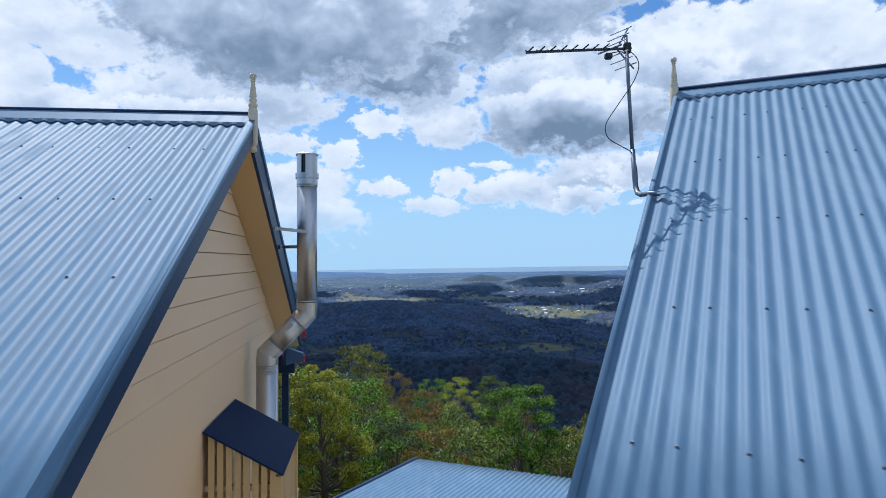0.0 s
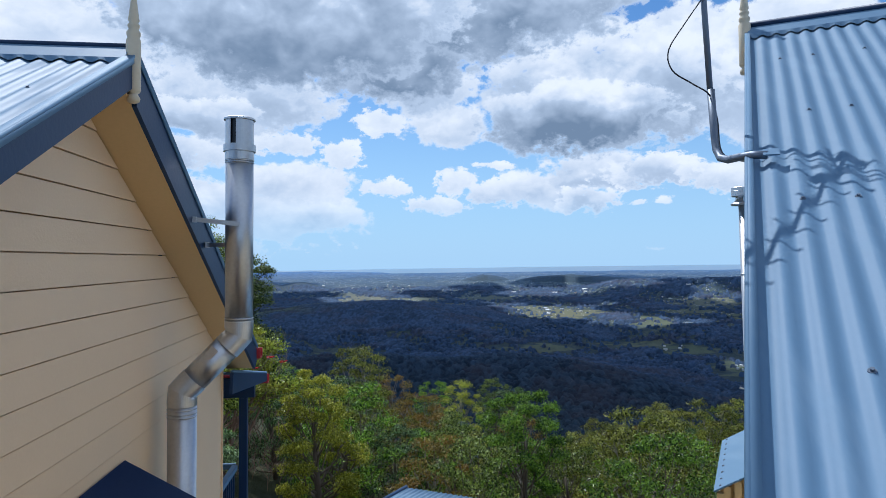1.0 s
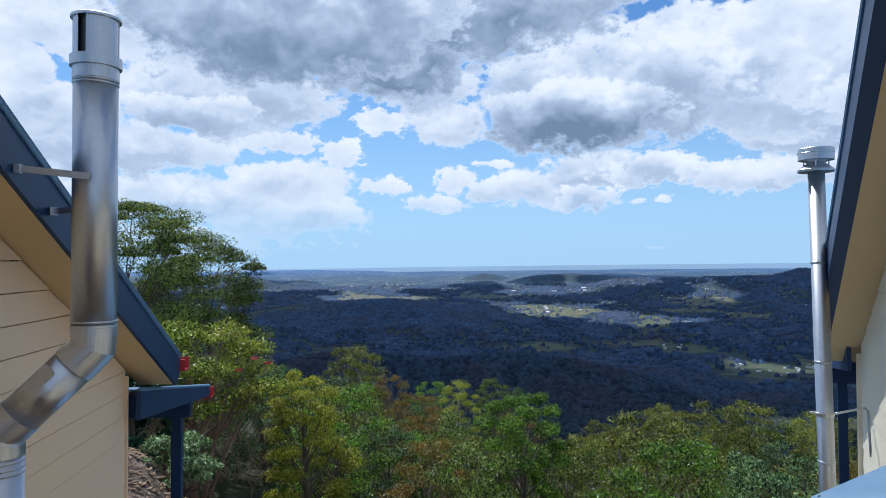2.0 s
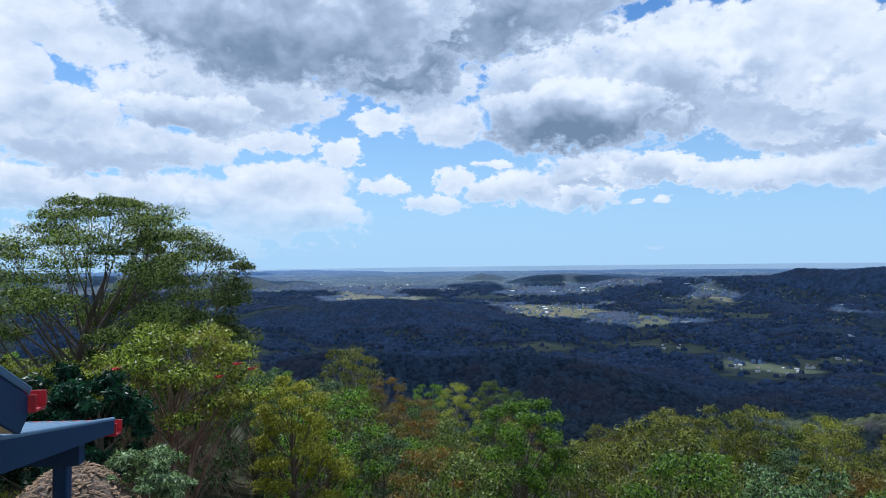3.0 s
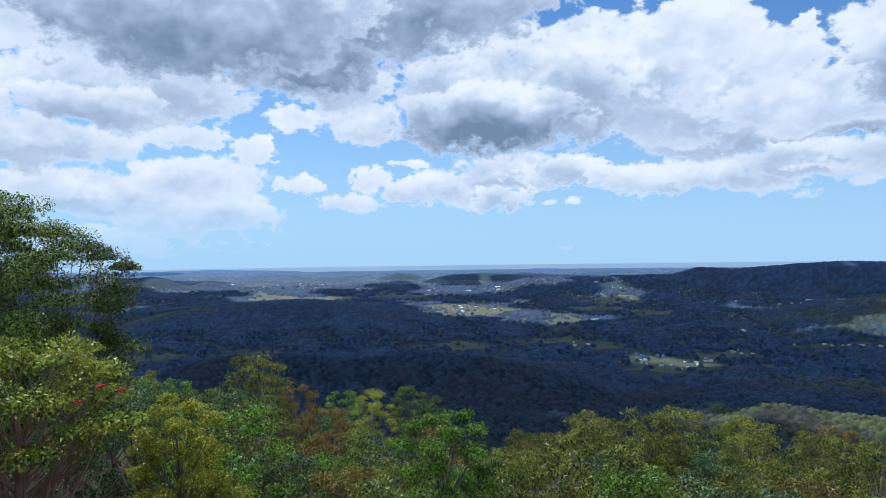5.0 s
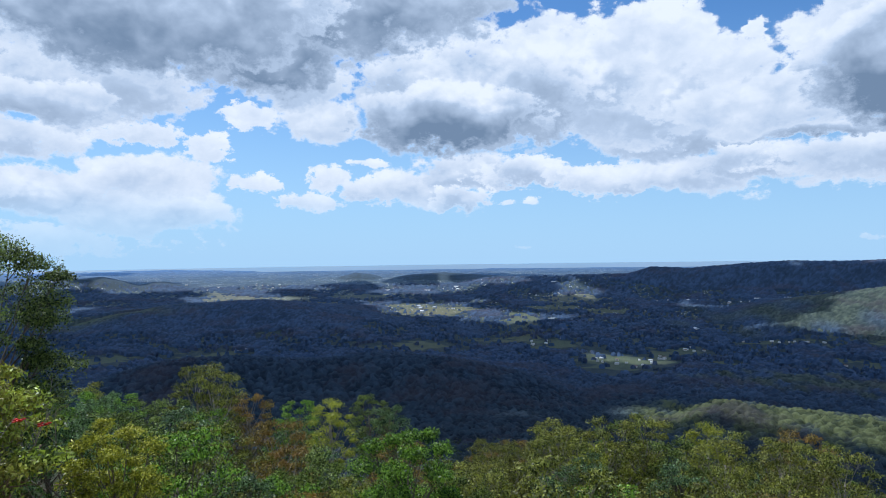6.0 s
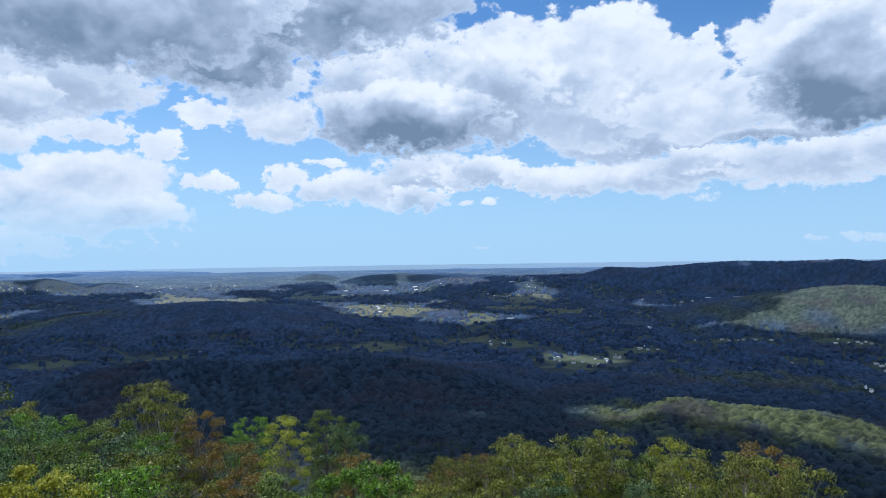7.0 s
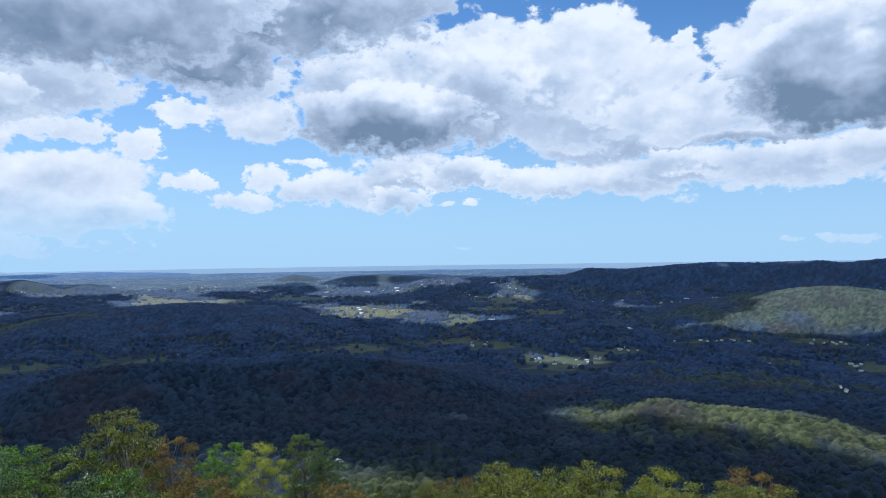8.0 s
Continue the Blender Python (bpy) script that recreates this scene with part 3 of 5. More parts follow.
    for row in range(int(near / 0.8)):
        y = 0.66 + row * 0.82
        if y > near - 0.1:
            break
        for i in range(int(5.0 / step)):
            rib = 2 + 2 * i + i // 2 + row % 2
            x = x0 + rib_pitch * rib if out < 0 else x0 + rib_pitch * (int(length / rib_pitch) - rib)
            ob = new("screw", screw)
            ob.parent = roof
            ob.matrix_basis = Matrix.Translation((x, -y, zr - 0.02 - kn * y + 0.013)) @ Matrix.Rotation(math.atan(kn), 4, "X")
    return house


FINIAL = material("cream_finial_paint", (0.66, 0.56, 0.40), 0.5, vary=0.15, bump=0.2)
SCREW = material("screw_head_paint", (0.10, 0.13, 0.18), 0.5)
LEFT = pose(-1.555, 5.335, 0, 0, 0, 6.3)
RIGHT = pose(2.30, 6.22, 0, 0, -0.7, 0) @ pose(0, 0, 0, 0, 0, -25.0)
left_house = gabled_house("cream weatherboard cottage with blue corrugated roof and navy barge boards", LEFT, 1, 6.15, (27.8, 28.8), 3.75, 3.80, 9.0, 0.26, ROOF_BLUE, CREAM, 0.174, 4.89, 3.3, 3.3, NAVY, 0.12, 0.036, 0.014, 0.045, 0.012, 0.101)
right_house = gabled_house("ivory weatherboard cottage with blue corrugated roof and navy barge boards", RIGHT, -1, 6.575, (29.8, 30.0), 4.4, 4.3, 11.0, 0.36, ROOF_BLUE, IVORY, 0.186, 4.996, 3.9, 3.85, SOFFIT, 0.05, 0.016, 0.024, 0.036, 0.10, 0.083)


# ---- the cumulus layer overhead, whose shadows lie on the valley ----
GAPS = [(33, 885, 4, 30), (40, 865, 5, 35), (46, 845, 5, 40), (52, 800, 5, 50), (49, 2440, 4, 230), (44, 2330, 1.5, 60), (41, 2190, 2.2, 25), (46.5, 2160, 1.6, 20), (-3, 400, 15, 170), (9.9, 2518, 3.0, 90),
        (-7, 2965, 3.2, 170), (17.5, 2295, 2.0, 100), (27, 1560, 1.2, 25), (11, 3230, 5, 70), (-5, 3414, 5, 110), (0, 3900, 6, 200)]


def cloud_layer(height):
    g = np.random.default_rng(8)
    bm = bmesh.new()
    bmesh.ops.create_icosphere(bm, subdivisions=2, radius=1.0)
    ball = np.array([v.co[:] for v in bm.verts])
    tri = np.array([[v.index for v in f.verts] for f in bm.faces])
    bm.free()
    verts, faces, base = [], [], 0
    r = 215.0
    while r < 4700:
        step = 34 + r * 0.032
        a = -62.0
        while a < 76:
            a += math.degrees(step / r) * g.uniform(0.8, 1.2)
            d = r + g.normal(0, step * 0.25)
            x, y = EYE.x + d * math.sin(radians(a)), EYE.y + d * math.cos(radians(a))
            if any(((a - p[0]) / (p[2] + math.degrees(step / d))) ** 2 + ((d - p[1]) / (p[3] + step)) ** 2 < 1 for p in GAPS):
                continue
            if d > 2600 and noise.fractal(Vector((x, y * 0.7, 0)) / 260, 1.0, 2.0, 3) > (0.34 if d < 3300 else -0.12 if d < 3900 else -0.3):
                continue
            if d > 4150 and a > -14:
                continue
            s = (height - land(x, y)) / sun_dir.z
            c = np.array((x + sun_dir.x * s, y + sun_dir.y * s, height + g.normal(0, 25)))
            size = step * g.uniform(0.75, 1.05)
            lump = 1 + 0.25 * np.sin(ball[:, :1] * 4 + a) * np.cos(ball[:, 1:2] * 5 + d)
            verts.append(c + ball * lump * size * np.array([1, 1, 0.45]))
            faces.append(tri + base)
            base += len(ball)
        r += step * 0.95
    me = grid_mesh("cloud_layer", np.concatenate(verts).tolist(), np.concatenate(faces).tolist(), material("cloud_white", (0.85, 0.87, 0.9), 1.0, vary=0.04, spec=0.0))
    return tagged(new("cloud_layer", me), "broken layer of white cumulus high over the valley", "clouds", kind="stuff")


cloud_layer(3000.0)

# ---- flues ----
def rings(zs, at, r, parent):
    for z in zs:
        part("seam", tube([(at[0], at[1], z - 0.006), (at[0], at[1], z), (at[0], at[1], z + 0.006)], [r + 0.001, r + 0.005, r + 0.001], 32), STEEL, parent, smooth=True)


def bent_flue():
    """A twin-wall flue that steps out past the verge by two segmented bends."""
    flue = tagged(new("flue_pipe"), "shiny galvanised flue with an offset bend strapped to a cream gable", "flue")
    r = 0.1
    lo, hi = Vector((-1.735, 6.50, 0)), Vector((-1.365, 6.62, 0))
    za, zb = 4.08, 4.47

    def at(v, z):
        return Vector((v.x, v.y, z))

    slope = (at(hi, zb) - at(lo, za)).normalized()
    part("lower_pipe", tube([at(lo, 0.6), at(lo, za - 0.10)], r, 40), STEEL, flue, smooth=True)
    part("lower_elbow", tube([at(lo, za - 0.10), at(lo, za - 0.05), at(lo, za), at(lo, za) + slope * 0.07, at(lo, za) + slope * 0.12], [r + 0.003] * 5, 40), STEEL, flue)
    part("offset_pipe", tube([at(lo, za) + slope * 0.115, at(hi, zb) - slope * 0.115], r - 0.001, 40), STEEL, flue, smooth=True)
    part("upper_elbow", tube([at(hi, zb) - slope * 0.12, at(hi, zb) - slope * 0.07, at(hi, zb), at(hi, zb + 0.06), at(hi, zb + 0.11)], [r + 0.003] * 5, 40), STEEL, flue)
    part("upper_pipe", tube([at(hi, zb + 0.10), at(hi, 5.79)], r, 40), STEEL, flue, smooth=True)
    part("collar", tube([at(hi, 5.765), at(hi, 5.83)], r + 0.004, 40), STEEL, flue)
    rings((zb + 0.10, zb + 0.125, 5.745, 5.76), hi, r, flue)
    rings((za - 0.12, za - 0.15, za - 0.175), lo, r, flue)
    part("lap_plate", boxed((-0.03, -0.045, -0.12), (0.03, 0.045, 0.12), Matrix.Translation(at(lo, za).lerp(at(hi, zb), 0.5) + Vector((-0.02, -0.0885, 0.03))) @ Matrix.Rotation(math.atan2(slope.x, slope.z), 4, "Y") @ Matrix.Diagonal((1, 0.06, 1, 1)), 0.001), STEEL, flue)
    # cowl: band, curved plates with slots between, lid
    cowl = part("cowl", tube([at(hi, 5.825), at(hi, 5.875)], 0.116, 40), STEEL, flue, "folded steel cowl band")
    part("throat", tube([at(hi, 5.86), at(hi, 6.06)], 0.086, 32), BLACK, cowl)
    plate = bmesh.new()
    n = 10
    for q in (0.098, 0.102):
        for j in range(n + 1):
            a = radians(-48 + 96 * j / n)
            for z in (5.87, 6.062):
                plate.verts.new((q * math.cos(a), q * math.sin(a), z))
    plate.verts.ensure_lookup_table()
    v = plate.verts
    m = 2 * (n + 1)
    for j in range(n):
        i = 2 * j
        plate.faces.new((v[i + 1], v[i], v[i + 2], v[i + 3]))
        plate.faces.new((v[m + i], v[m + i + 1], v[m + i + 3], v[m + i + 2]))
        plate.faces.new((v[i], v[m + i], v[m + i + 2], v[i + 2]))
        plate.faces.new((v[i + 1], v[i + 3], v[m + i + 3], v[m + i + 1]))
    for i in (0, 2 * n):
        plate.faces.new((v[i], v[i + 1], v[m + i + 1], v[m + i]))
    bmesh.ops.recalc_face_normals(plate, faces=plate.faces)
    me = mesh_of(plate, "cowl_plate", STEEL)
    for turn in (-40, 80, 200):
        ob = new("cowl_plate", me)
        ob.parent = cowl
        ob.matrix_basis = pose(hi.x, hi.y, 0, 0, 0, turn)
    part("lid", tube([at(hi, 6.058), at(hi, 6.07), at(hi, 6.078)], [0.113, 0.113, 0.10], 40), STEEL, cowl)
    # two flat straps to the barge board
    for z, y, name in ((5.315, 1.12, "strap"), (5.14, 1.46, "strap")):
        a = LEFT @ Vector((0.045, y, z))
        b = Vector((hi.x + 0.035, hi.y - 0.106, z - 0.03)) if z > 5.2 else Vector((hi.x - 0.09, hi.y + 0.03, z))
        d = b - a
        m = Matrix.Translation(a) @ Vector(d).to_track_quat("X", "Z").to_matrix().to_4x4()
        bm = boxed((-0.01, -0.003, -0.016), (d.length, 0.003, 0.016), m, 0.001)
        box(bm, (-0.012, -0.02, -0.02), (0.012, 0.02, 0.02), m)
        part(name, bm, STEEL, flue, "flat galvanised strap")
    for z in (1.2, 3.2):
        part("wall_bracket", tube([(lo.x, lo.y, z), (lo.x, lo.y, z + 0.03)], r + 0.006, 32), STEEL, flue)
    return flue


def straight_flue():
    flue = tagged(new("flue_pipe"), "tall thin galvanised flue leaning beside an ivory gable", "flue")
    top, foot = Vector((3.335, 8.75, 5.62)), Vector((3.51, 8.75, -0.6))
    axis = (foot - top).normalized()
    r = 0.062
    pipe = part("pipe", tube([foot, top], r, 32), STEEL, flue, smooth=True)
    for d in (0.75, 1.55, 2.35, 3.2):
        p = top + axis * d
        part("joint", tube([p - axis * 0.012, p, p + axis * 0.012], [r + 0.001, r + 0.005, r + 0.001], 28), STEEL, pipe, smooth=True)
    z0 = top.z
    part("skirt", lathe([(r, -0.02), (0.135, -0.02), (0.137, -0.005), (0.12, 0.01), (0.075, 0.045), (0.066, 0.05)], 32), STEEL, flue, "", False, Matrix.Translation((top.x, top.y, z0)))
    part("deflector", lathe([(0.06, 0.04), (0.066, 0.05), (0.105, 0.085), (0.11, 0.09), (0.02, 0.10)], 32), STEEL, flue, "", False, Matrix.Translation((top.x, top.y, z0)))
    part("cap", lathe([(0.10, 0.075), (0.132, 0.075), (0.132, 0.128), (0.135, 0.131), (0.132, 0.134), (0.132, 0.165), (0.125, 0.172), (0.01, 0.178)], 32), STEEL, flue, "round two-tier flue cap", False, Matrix.Translation((top.x, top.y, z0)))
    for k in range(3):
        a = k * math.tau / 3
        part("leg", tube([(top.x + 0.1 * math.cos(a), top.y + 0.1 * math.sin(a), z0 - 0.01), (top.x + 0.105 * math.cos(a), top.y + 0.105 * math.sin(a), z0 + 0.1)], 0.006, 6), STEEL, flue)
    # clamp and stay rod to the wall
    p = top + axis * 1.97
    part("clamp", tube([p - axis * 0.015, p + axis * 0.015], r + 0.006, 28), STEEL, flue)
    part("clamp_bolt", tube([p + Vector((-0.13, -0.01, 0.02)), p + Vector((-0.06, -0.02, 0.01))], 0.009, 8), STEEL, flue)
    w = RIGHT @ Vector((0.33, 3.35, 3.60))
    part("stay_rod", tube([p + Vector((0.07, 0, 0)), w + Vector((-0.03, 0, 0)), w + Vector((0.0, 0, -0.03)), w + Vector((0.02, 0, -0.42))], 0.009, 8), STEEL, flue, "thin bent steel stay rod", True)
    return flue


bent_flue()
straight_flue()


# ---- television aerial ----
def tv_aerial():
    aerial = tagged(new("tv_aerial"), "television aerial on a bent steel mast fixed to a roof verge", "aerial")
    part("mast_arm", tube([(1.445, 4.38, 5.44), (1.40, 4.41, 5.445), (1.385, 4.50, 5.45), (1.383, 4.60, 5.455), (1.383, 4.68, 5.475), (1.383, 4.725, 5.52), (1.382, 4.74, 5.58), (1.375, 4.76, 5.80)], 0.017, 14), DULL, aerial, smooth=True)
    part("fixing_plate", boxed((-0.03, -0.03, -0.003), (0.03, 0.03, 0.003), Matrix.Translation((1.455, 4.37, 5.45)) @ Matrix.Rotation(radians(-24.7), 4, "Z") @ Matrix.Rotation(radians(30), 4, "X")), ROOF_BLUE, aerial)
    part("mast", tube([(1.375, 4.76, 5.74), (1.355, 4.85, 6.66)], 0.0135, 12), DULL, aerial, smooth=True)
    a, b = Vector((1.40, 4.87, 6.57)), Vector((0.565, 4.42, 6.40))
    d = (b - a).normalized()
    side = d.cross(Vector((0, 0, 1))).normalized()
    up = side.cross(d)
    boom = part("boom", boxed((0, -0.008, -0.008), ((b - a).length, 0.008, 0.008), Matrix.Translation(a) @ d.to_track_quat("X", "Z").to_matrix().to_4x4()), BLACK, aerial, "black square boom")
    for k in range(8):
        p = a.lerp(b, 0.30 + 0.69 * k / 7)
        L = 0.062 - 0.018 * k / 7
        part("director", tube([p - side * L + up * 0.024 - d * 0.022, p, p + side * L + up * 0.024 - d * 0.022], 0.0055, 6), BLACK, boom)
    for tilt in (1, -1):
        for k in range(3):
            p = a.lerp(b, 0.05) + up * tilt * (0.04 + 0.045 * k) + d * (0.10 - 0.035 * k)
            part("reflector_rod", tube([p - side * 0.11, p + side * 0.11], 0.005, 8), STEEL, boom)
        part("reflector_stay", tube([a.lerp(b, 0.15), a + up * tilt * 0.15], 0.006, 6), DULL, boom)
    part("dipole_box", boxed((-0.026, -0.024, -0.036), (0.026, 0.024, 0.005), Matrix.Translation(a.lerp(b, 0.24) - up * 0.035), 0.006), BLACK, boom)
    part("dipole", tube([a.lerp(b, 0.22) - side * 0.12, a.lerp(b, 0.22) + side * 0.12], 0.008, 8), DULL, boom)
    part("clamp", boxed((-0.026, -0.026, -0.038), (0.026, 0.026, 0.038), Matrix.Translation((1.365, 4.85, 6.565)), 0.006), BLACK, aerial)
    pts = [Vector(p) for p in ((1.22, 4.76, 6.50), (1.36, 4.78, 6.52), (1.435, 4.80, 6.44), (1.40, 4.80, 6.31), (1.27, 4.78, 6.12), (1.18, 4.75, 5.98), (1.19, 4.73, 5.88), (1.28, 4.73, 5.82), (1.365, 4.745, 5.77), (1.40, 4.75, 5.66), (1.40, 4.70, 5.50), (1.42, 4.5, 5.43))]
    fine = []
    for i in range(len(pts) - 1):
        p0, p1, p2, p3 = pts[max(i - 1, 0)], pts[i], pts[i + 1], pts[min(i + 2, len(pts) - 1)]
        for k in range(5):
            t = k / 5
            fine.append(0.5 * (2 * p1 + (p2 - p0) * t + (2 * p0 - 5 * p1 + 4 * p2 - p3) * t * t + (3 * p1 - p0 - 3 * p2 + p3) * t ** 3))
    part("cable", tube(fine + [pts[-1]], 0.0035, 6), BLACK, aerial, "loose black aerial cable", True)
    return aerial


tv_aerial()


# ---- slatted hoods on the gable walls ----
def slatted_hood(label, at, out, hang, y_far, y_near, z, reach, drop, sheet, riveted):
    """A sloping sheet hood against the wall over a slatted timber screen. Local frame as for the houses."""
    hood = tagged(new("wall_hood"), label, "hood")
    hood.matrix_world = at
    xw = -out * hang + out * 0.024
    tilt = math.atan2(drop, reach)
    run = math.hypot(reach, drop)
    m = Matrix.Translation((xw, 0, z)) @ Matrix.Rotation(out * tilt, 4, "Y")
    x = sorted((0.0, out * run))
    part("hood_sheet", boxed((x[0], y_near, -0.012), (x[1], y_far, 0.0), m, 0.003), sheet, hood)
    if riveted:
        head = bmesh.new()
        bmesh.ops.create_cone(head, cap_ends=True, segments=8, radius1=0.010, radius2=0.006, depth=0.007)
        rivet = mesh_of(head, "rivet", DULL)
        for i in range(9):
            for u in (0.06, run - 0.05):
                ob = new("rivet", rivet)
                ob.parent = hood
                ob.matrix_basis = m @ Matrix.Translation((out * u, y_near + 0.05 + (y_far - y_near - 0.1) * i / 8, 0.003))
    # slats under both ends and the outer side
    def slats(p0, p1, z0, z1, count, low):
        for i in range(count):
            t = (i + 0.5) / count
            p = Vector(p0).lerp(Vector(p1), t)
            top = z0 + (z1 - z0) * t - 0.008
            along = (Vector(p1) - Vector(p0)).normalized()
            ang = math.atan2(along.y, along.x)
            part("slat", boxed((-0.022, -0.009, low), (0.022, 0.009, top), Matrix.Translation((p.x, p.y, 0)) @ Matrix.Rotation(ang, 4, "Z")), TIMBER, hood)
    xo = xw + out * (reach - 0.05)
    low = z - 1.5
    slats((xw + out * 0.02, y_near + 0.04), (xo, y_near + 0.04), z - 0.02, z - drop * 0.95, int(reach / 0.07), low)
    slats((xw + out * 0.02, y_far - 0.04), (xo, y_far - 0.04), z - 0.02, z - drop * 0.95, int(reach / 0.07), low)
    slats((xo, y_near + 0.05), (xo, y_far - 0.05), z - drop * 0.95, z - drop * 0.95, int((y_far - y_near) / 0.07), low)
    for zz in (z - drop - 0.10, z - drop - 0.42, low + 0.1):
        rx = sorted((xw, xo))
        part("rail", boxed((rx[0], y_near + 0.055, zz - 0.02), (rx[1], y_near + 0.08, zz + 0.02)), TIMBER, hood)
        part("rail", boxed((xo - 0.03, y_near + 0.055, zz - 0.02), (xo - 0.012, y_far - 0.05, zz + 0.02)), TIMBER, hood)
    part("post", boxed((xo - 0.03, y_near + 0.03, -2.5), (xo + 0.03, y_near + 0.09, z - drop - 0.02)), TIMBER, hood)
    part("post", boxed((xo - 0.03, y_far - 0.09, -2.5), (xo + 0.03, y_far - 0.03, z - drop - 0.02)), TIMBER, hood)
    return hood


slatted_hood("navy sheet hood over ochre slats against a cream wall", LEFT, 1, 0.26, 0.60, -0.55, 3.77, 0.57, 0.33, CANVAS, False)
slatted_hood("blue riveted sheet hood over ochre slats against an ivory wall", RIGHT, -1, 0.36, 1.06, -0.25, 3.88, 0.60, 0.37, ROOF_BLUE, True)


# ---- verandahs behind the cottages ----
def verandah(label, at, out, x_end, y_wall, y_gutter, z_wall, z_gutter, length, floor, inset):
    v = tagged(new("verandah"), label, "verandah")
    v.matrix_world = at
    k = (z_wall - z_gutter) / (y_gutter - y_wall)
    x0, x1 = (x_end - length, x_end) if out > 0 else (x_end, x_end + length)
    sheet = corrugated("corrugated_sheet", x0, x1, y_gutter - y_wall, k, v, ROOF_BLUE, z_wall, 1)
    sheet.matrix_basis = Matrix.Translation((0, y_wall, 0))
    xe = x_end
    e = sorted((xe + out * 0.035, xe))
    m = Matrix.Translation((0, y_wall, z_wall)) @ Matrix.Rotation(-math.atan(k), 4, "X")
    run = math.hypot(y_gutter - y_wall, z_wall - z_gutter)
    bm = prism([(0, 0), (run - 0.03, 0), (run - 0.03, -0.10), (0, -0.22)], e[0], e[1])
    bmesh.ops.transform(bm, matrix=m, verts=bm.verts)
    part("fascia", bm, NAVY, v, "navy painted end fascia")
    part("end_flashing", tube([m @ Vector((xe + out * 0.02, 0, 0.012)), m @ Vector((xe + out * 0.02, run - 0.03, 0.012))], 0.018, 10), ROOF_BLUE, v, smooth=True)
    zg = z_gutter
    prof = [(y_gutter - 0.02, zg - 0.02), (y_gutter - 0.02, zg - 0.13), (y_gutter + 0.09, zg - 0.13), (y_gutter + 0.115, zg - 0.10), (y_gutter + 0.115, zg - 0.02), (y_gutter + 0.10, zg - 0.02), (y_gutter + 0.10, zg - 0.115), (y_gutter - 0.008, zg - 0.115), (y_gutter - 0.008, zg - 0.02)]
    part("gutter", prism(prof, x0 - (0.045 if out < 0 else 0), x1 + (0.045 if out > 0 else 0)), RED, v, "red painted steel gutter")
    yb = y_gutter - 0.42
    zb = z_gutter + k * 0.42 - 0.06
    part("beam", boxed((x0, yb - 0.05, zb - 0.24), (x1 - (0.06 if out > 0 else -0.06) if out > 0 else x1, yb + 0.05, zb)), NAVY, v)
    for i in range(4):
        x = xe - out * (inset + 2.4 * i)
        part("post", boxed((x - 0.05, yb - 0.05, floor - 4.5), (x + 0.05, yb + 0.05, zb - 0.24), None, 0.006), NAVY, v)
    part("deck", boxed((x0, y_wall, floor - 0.12), (x1, y_gutter - 0.3, floor)), BARK_DECK, v)
    xr = xe - out * 0.30
    for zz, h in ((floor + 0.95, 0.03), (floor + 0.12, 0.02)):
        part("rail", boxed((xr - 0.035, y_wall + 0.05, zz - h), (xr + 0.035, yb - 0.05, zz + h)), ROOF_BLUE, v)
        rx = sorted((xr, xe - out * 7.5))
        part("rail", boxed((rx[0], yb - 0.035, zz - h), (rx[1], yb + 0.035, zz + h)), ROOF_BLUE, v)
    bal = mesh_of(boxed((-0.012, -0.012, floor + 0.12), (0.012, 0.012, floor + 0.93)), "baluster", NAVY)
    for i in range(int((yb - y_wall - 0.1) / 0.12)):
        ob = new("baluster", bal)
        ob.parent = v
        ob.matrix_basis = Matrix.Translation((xr, y_wall + 0.12 + 0.12 * i, 0))
    return v


BARK_DECK = material("weathered_deck_timber", (0.22, 0.17, 0.12), 0.8, bump=0.4, vary=0.3)
verandah("navy framed verandah with a low blue roof and red gutter", LEFT, 1, -0.16, 3.3, 5.52, 3.86, 3.47, 8.0, 1.4, 0.20)
verandah("navy framed verandah with blue roof beside an ivory cottage", RIGHT, -1, 0.27, 3.85, 6.2, 4.05, 3.62, 9.0, 1.4, 0.12)


# ---- carport roof below the flight ----
def carport():
    c = tagged(new("carport"), "low blue corrugated carport roof with navy edge", "carport")
    c.matrix_world = RIGHT
    k = 0.05
    sheet = corrugated("corrugated_sheet", -6.0, 0.0, 5.4, k, c, ROOF_BLUE, 1.03, 1)
    sheet.matrix_basis = Matrix.Translation((0, 0.7, 0))
    for a, b in (((-6.02, 0.7, 1.03), (-6.02, 6.1, 0.77)),):
        part("edge_flashing", tube([a, b], 0.035, 10), NAVY, c, "navy edge flashing", True)
    part("fascia", boxed((-6.04, 0.7, 0.60), (-6.0, 6.1, 0.76)), NAVY, c)
    part("fascia", boxed((-6.0, 6.10, 0.56), (0, 6.14, 0.74)), NAVY, c)
    for x in (-5.9, -0.2):
        for y in (0.9, 6.0):
            part("post", boxed((x - 0.05, y - 0.05, -6.5), (x + 0.05, y + 0.05, 0.72)), NAVY, c)
    return c


carport()


def garden_edge():
    g = tagged(new("garden_wall"), "low red painted garden wall with grey capping", "wall")
    g.matrix_world = pose(-8.6, 17.6, land(-8.6, 17.6), 0, 0, 18)
    part("wall", boxed((-1.2, -0.12, -0.8), (1.2, 0.12, 0.42), None, 0.01), RED, g)
    part("capping", boxed((-1.25, -0.16, 0.42), (1.25, 0.16, 0.47), None, 0.01), DULL, g)


garden_edge()
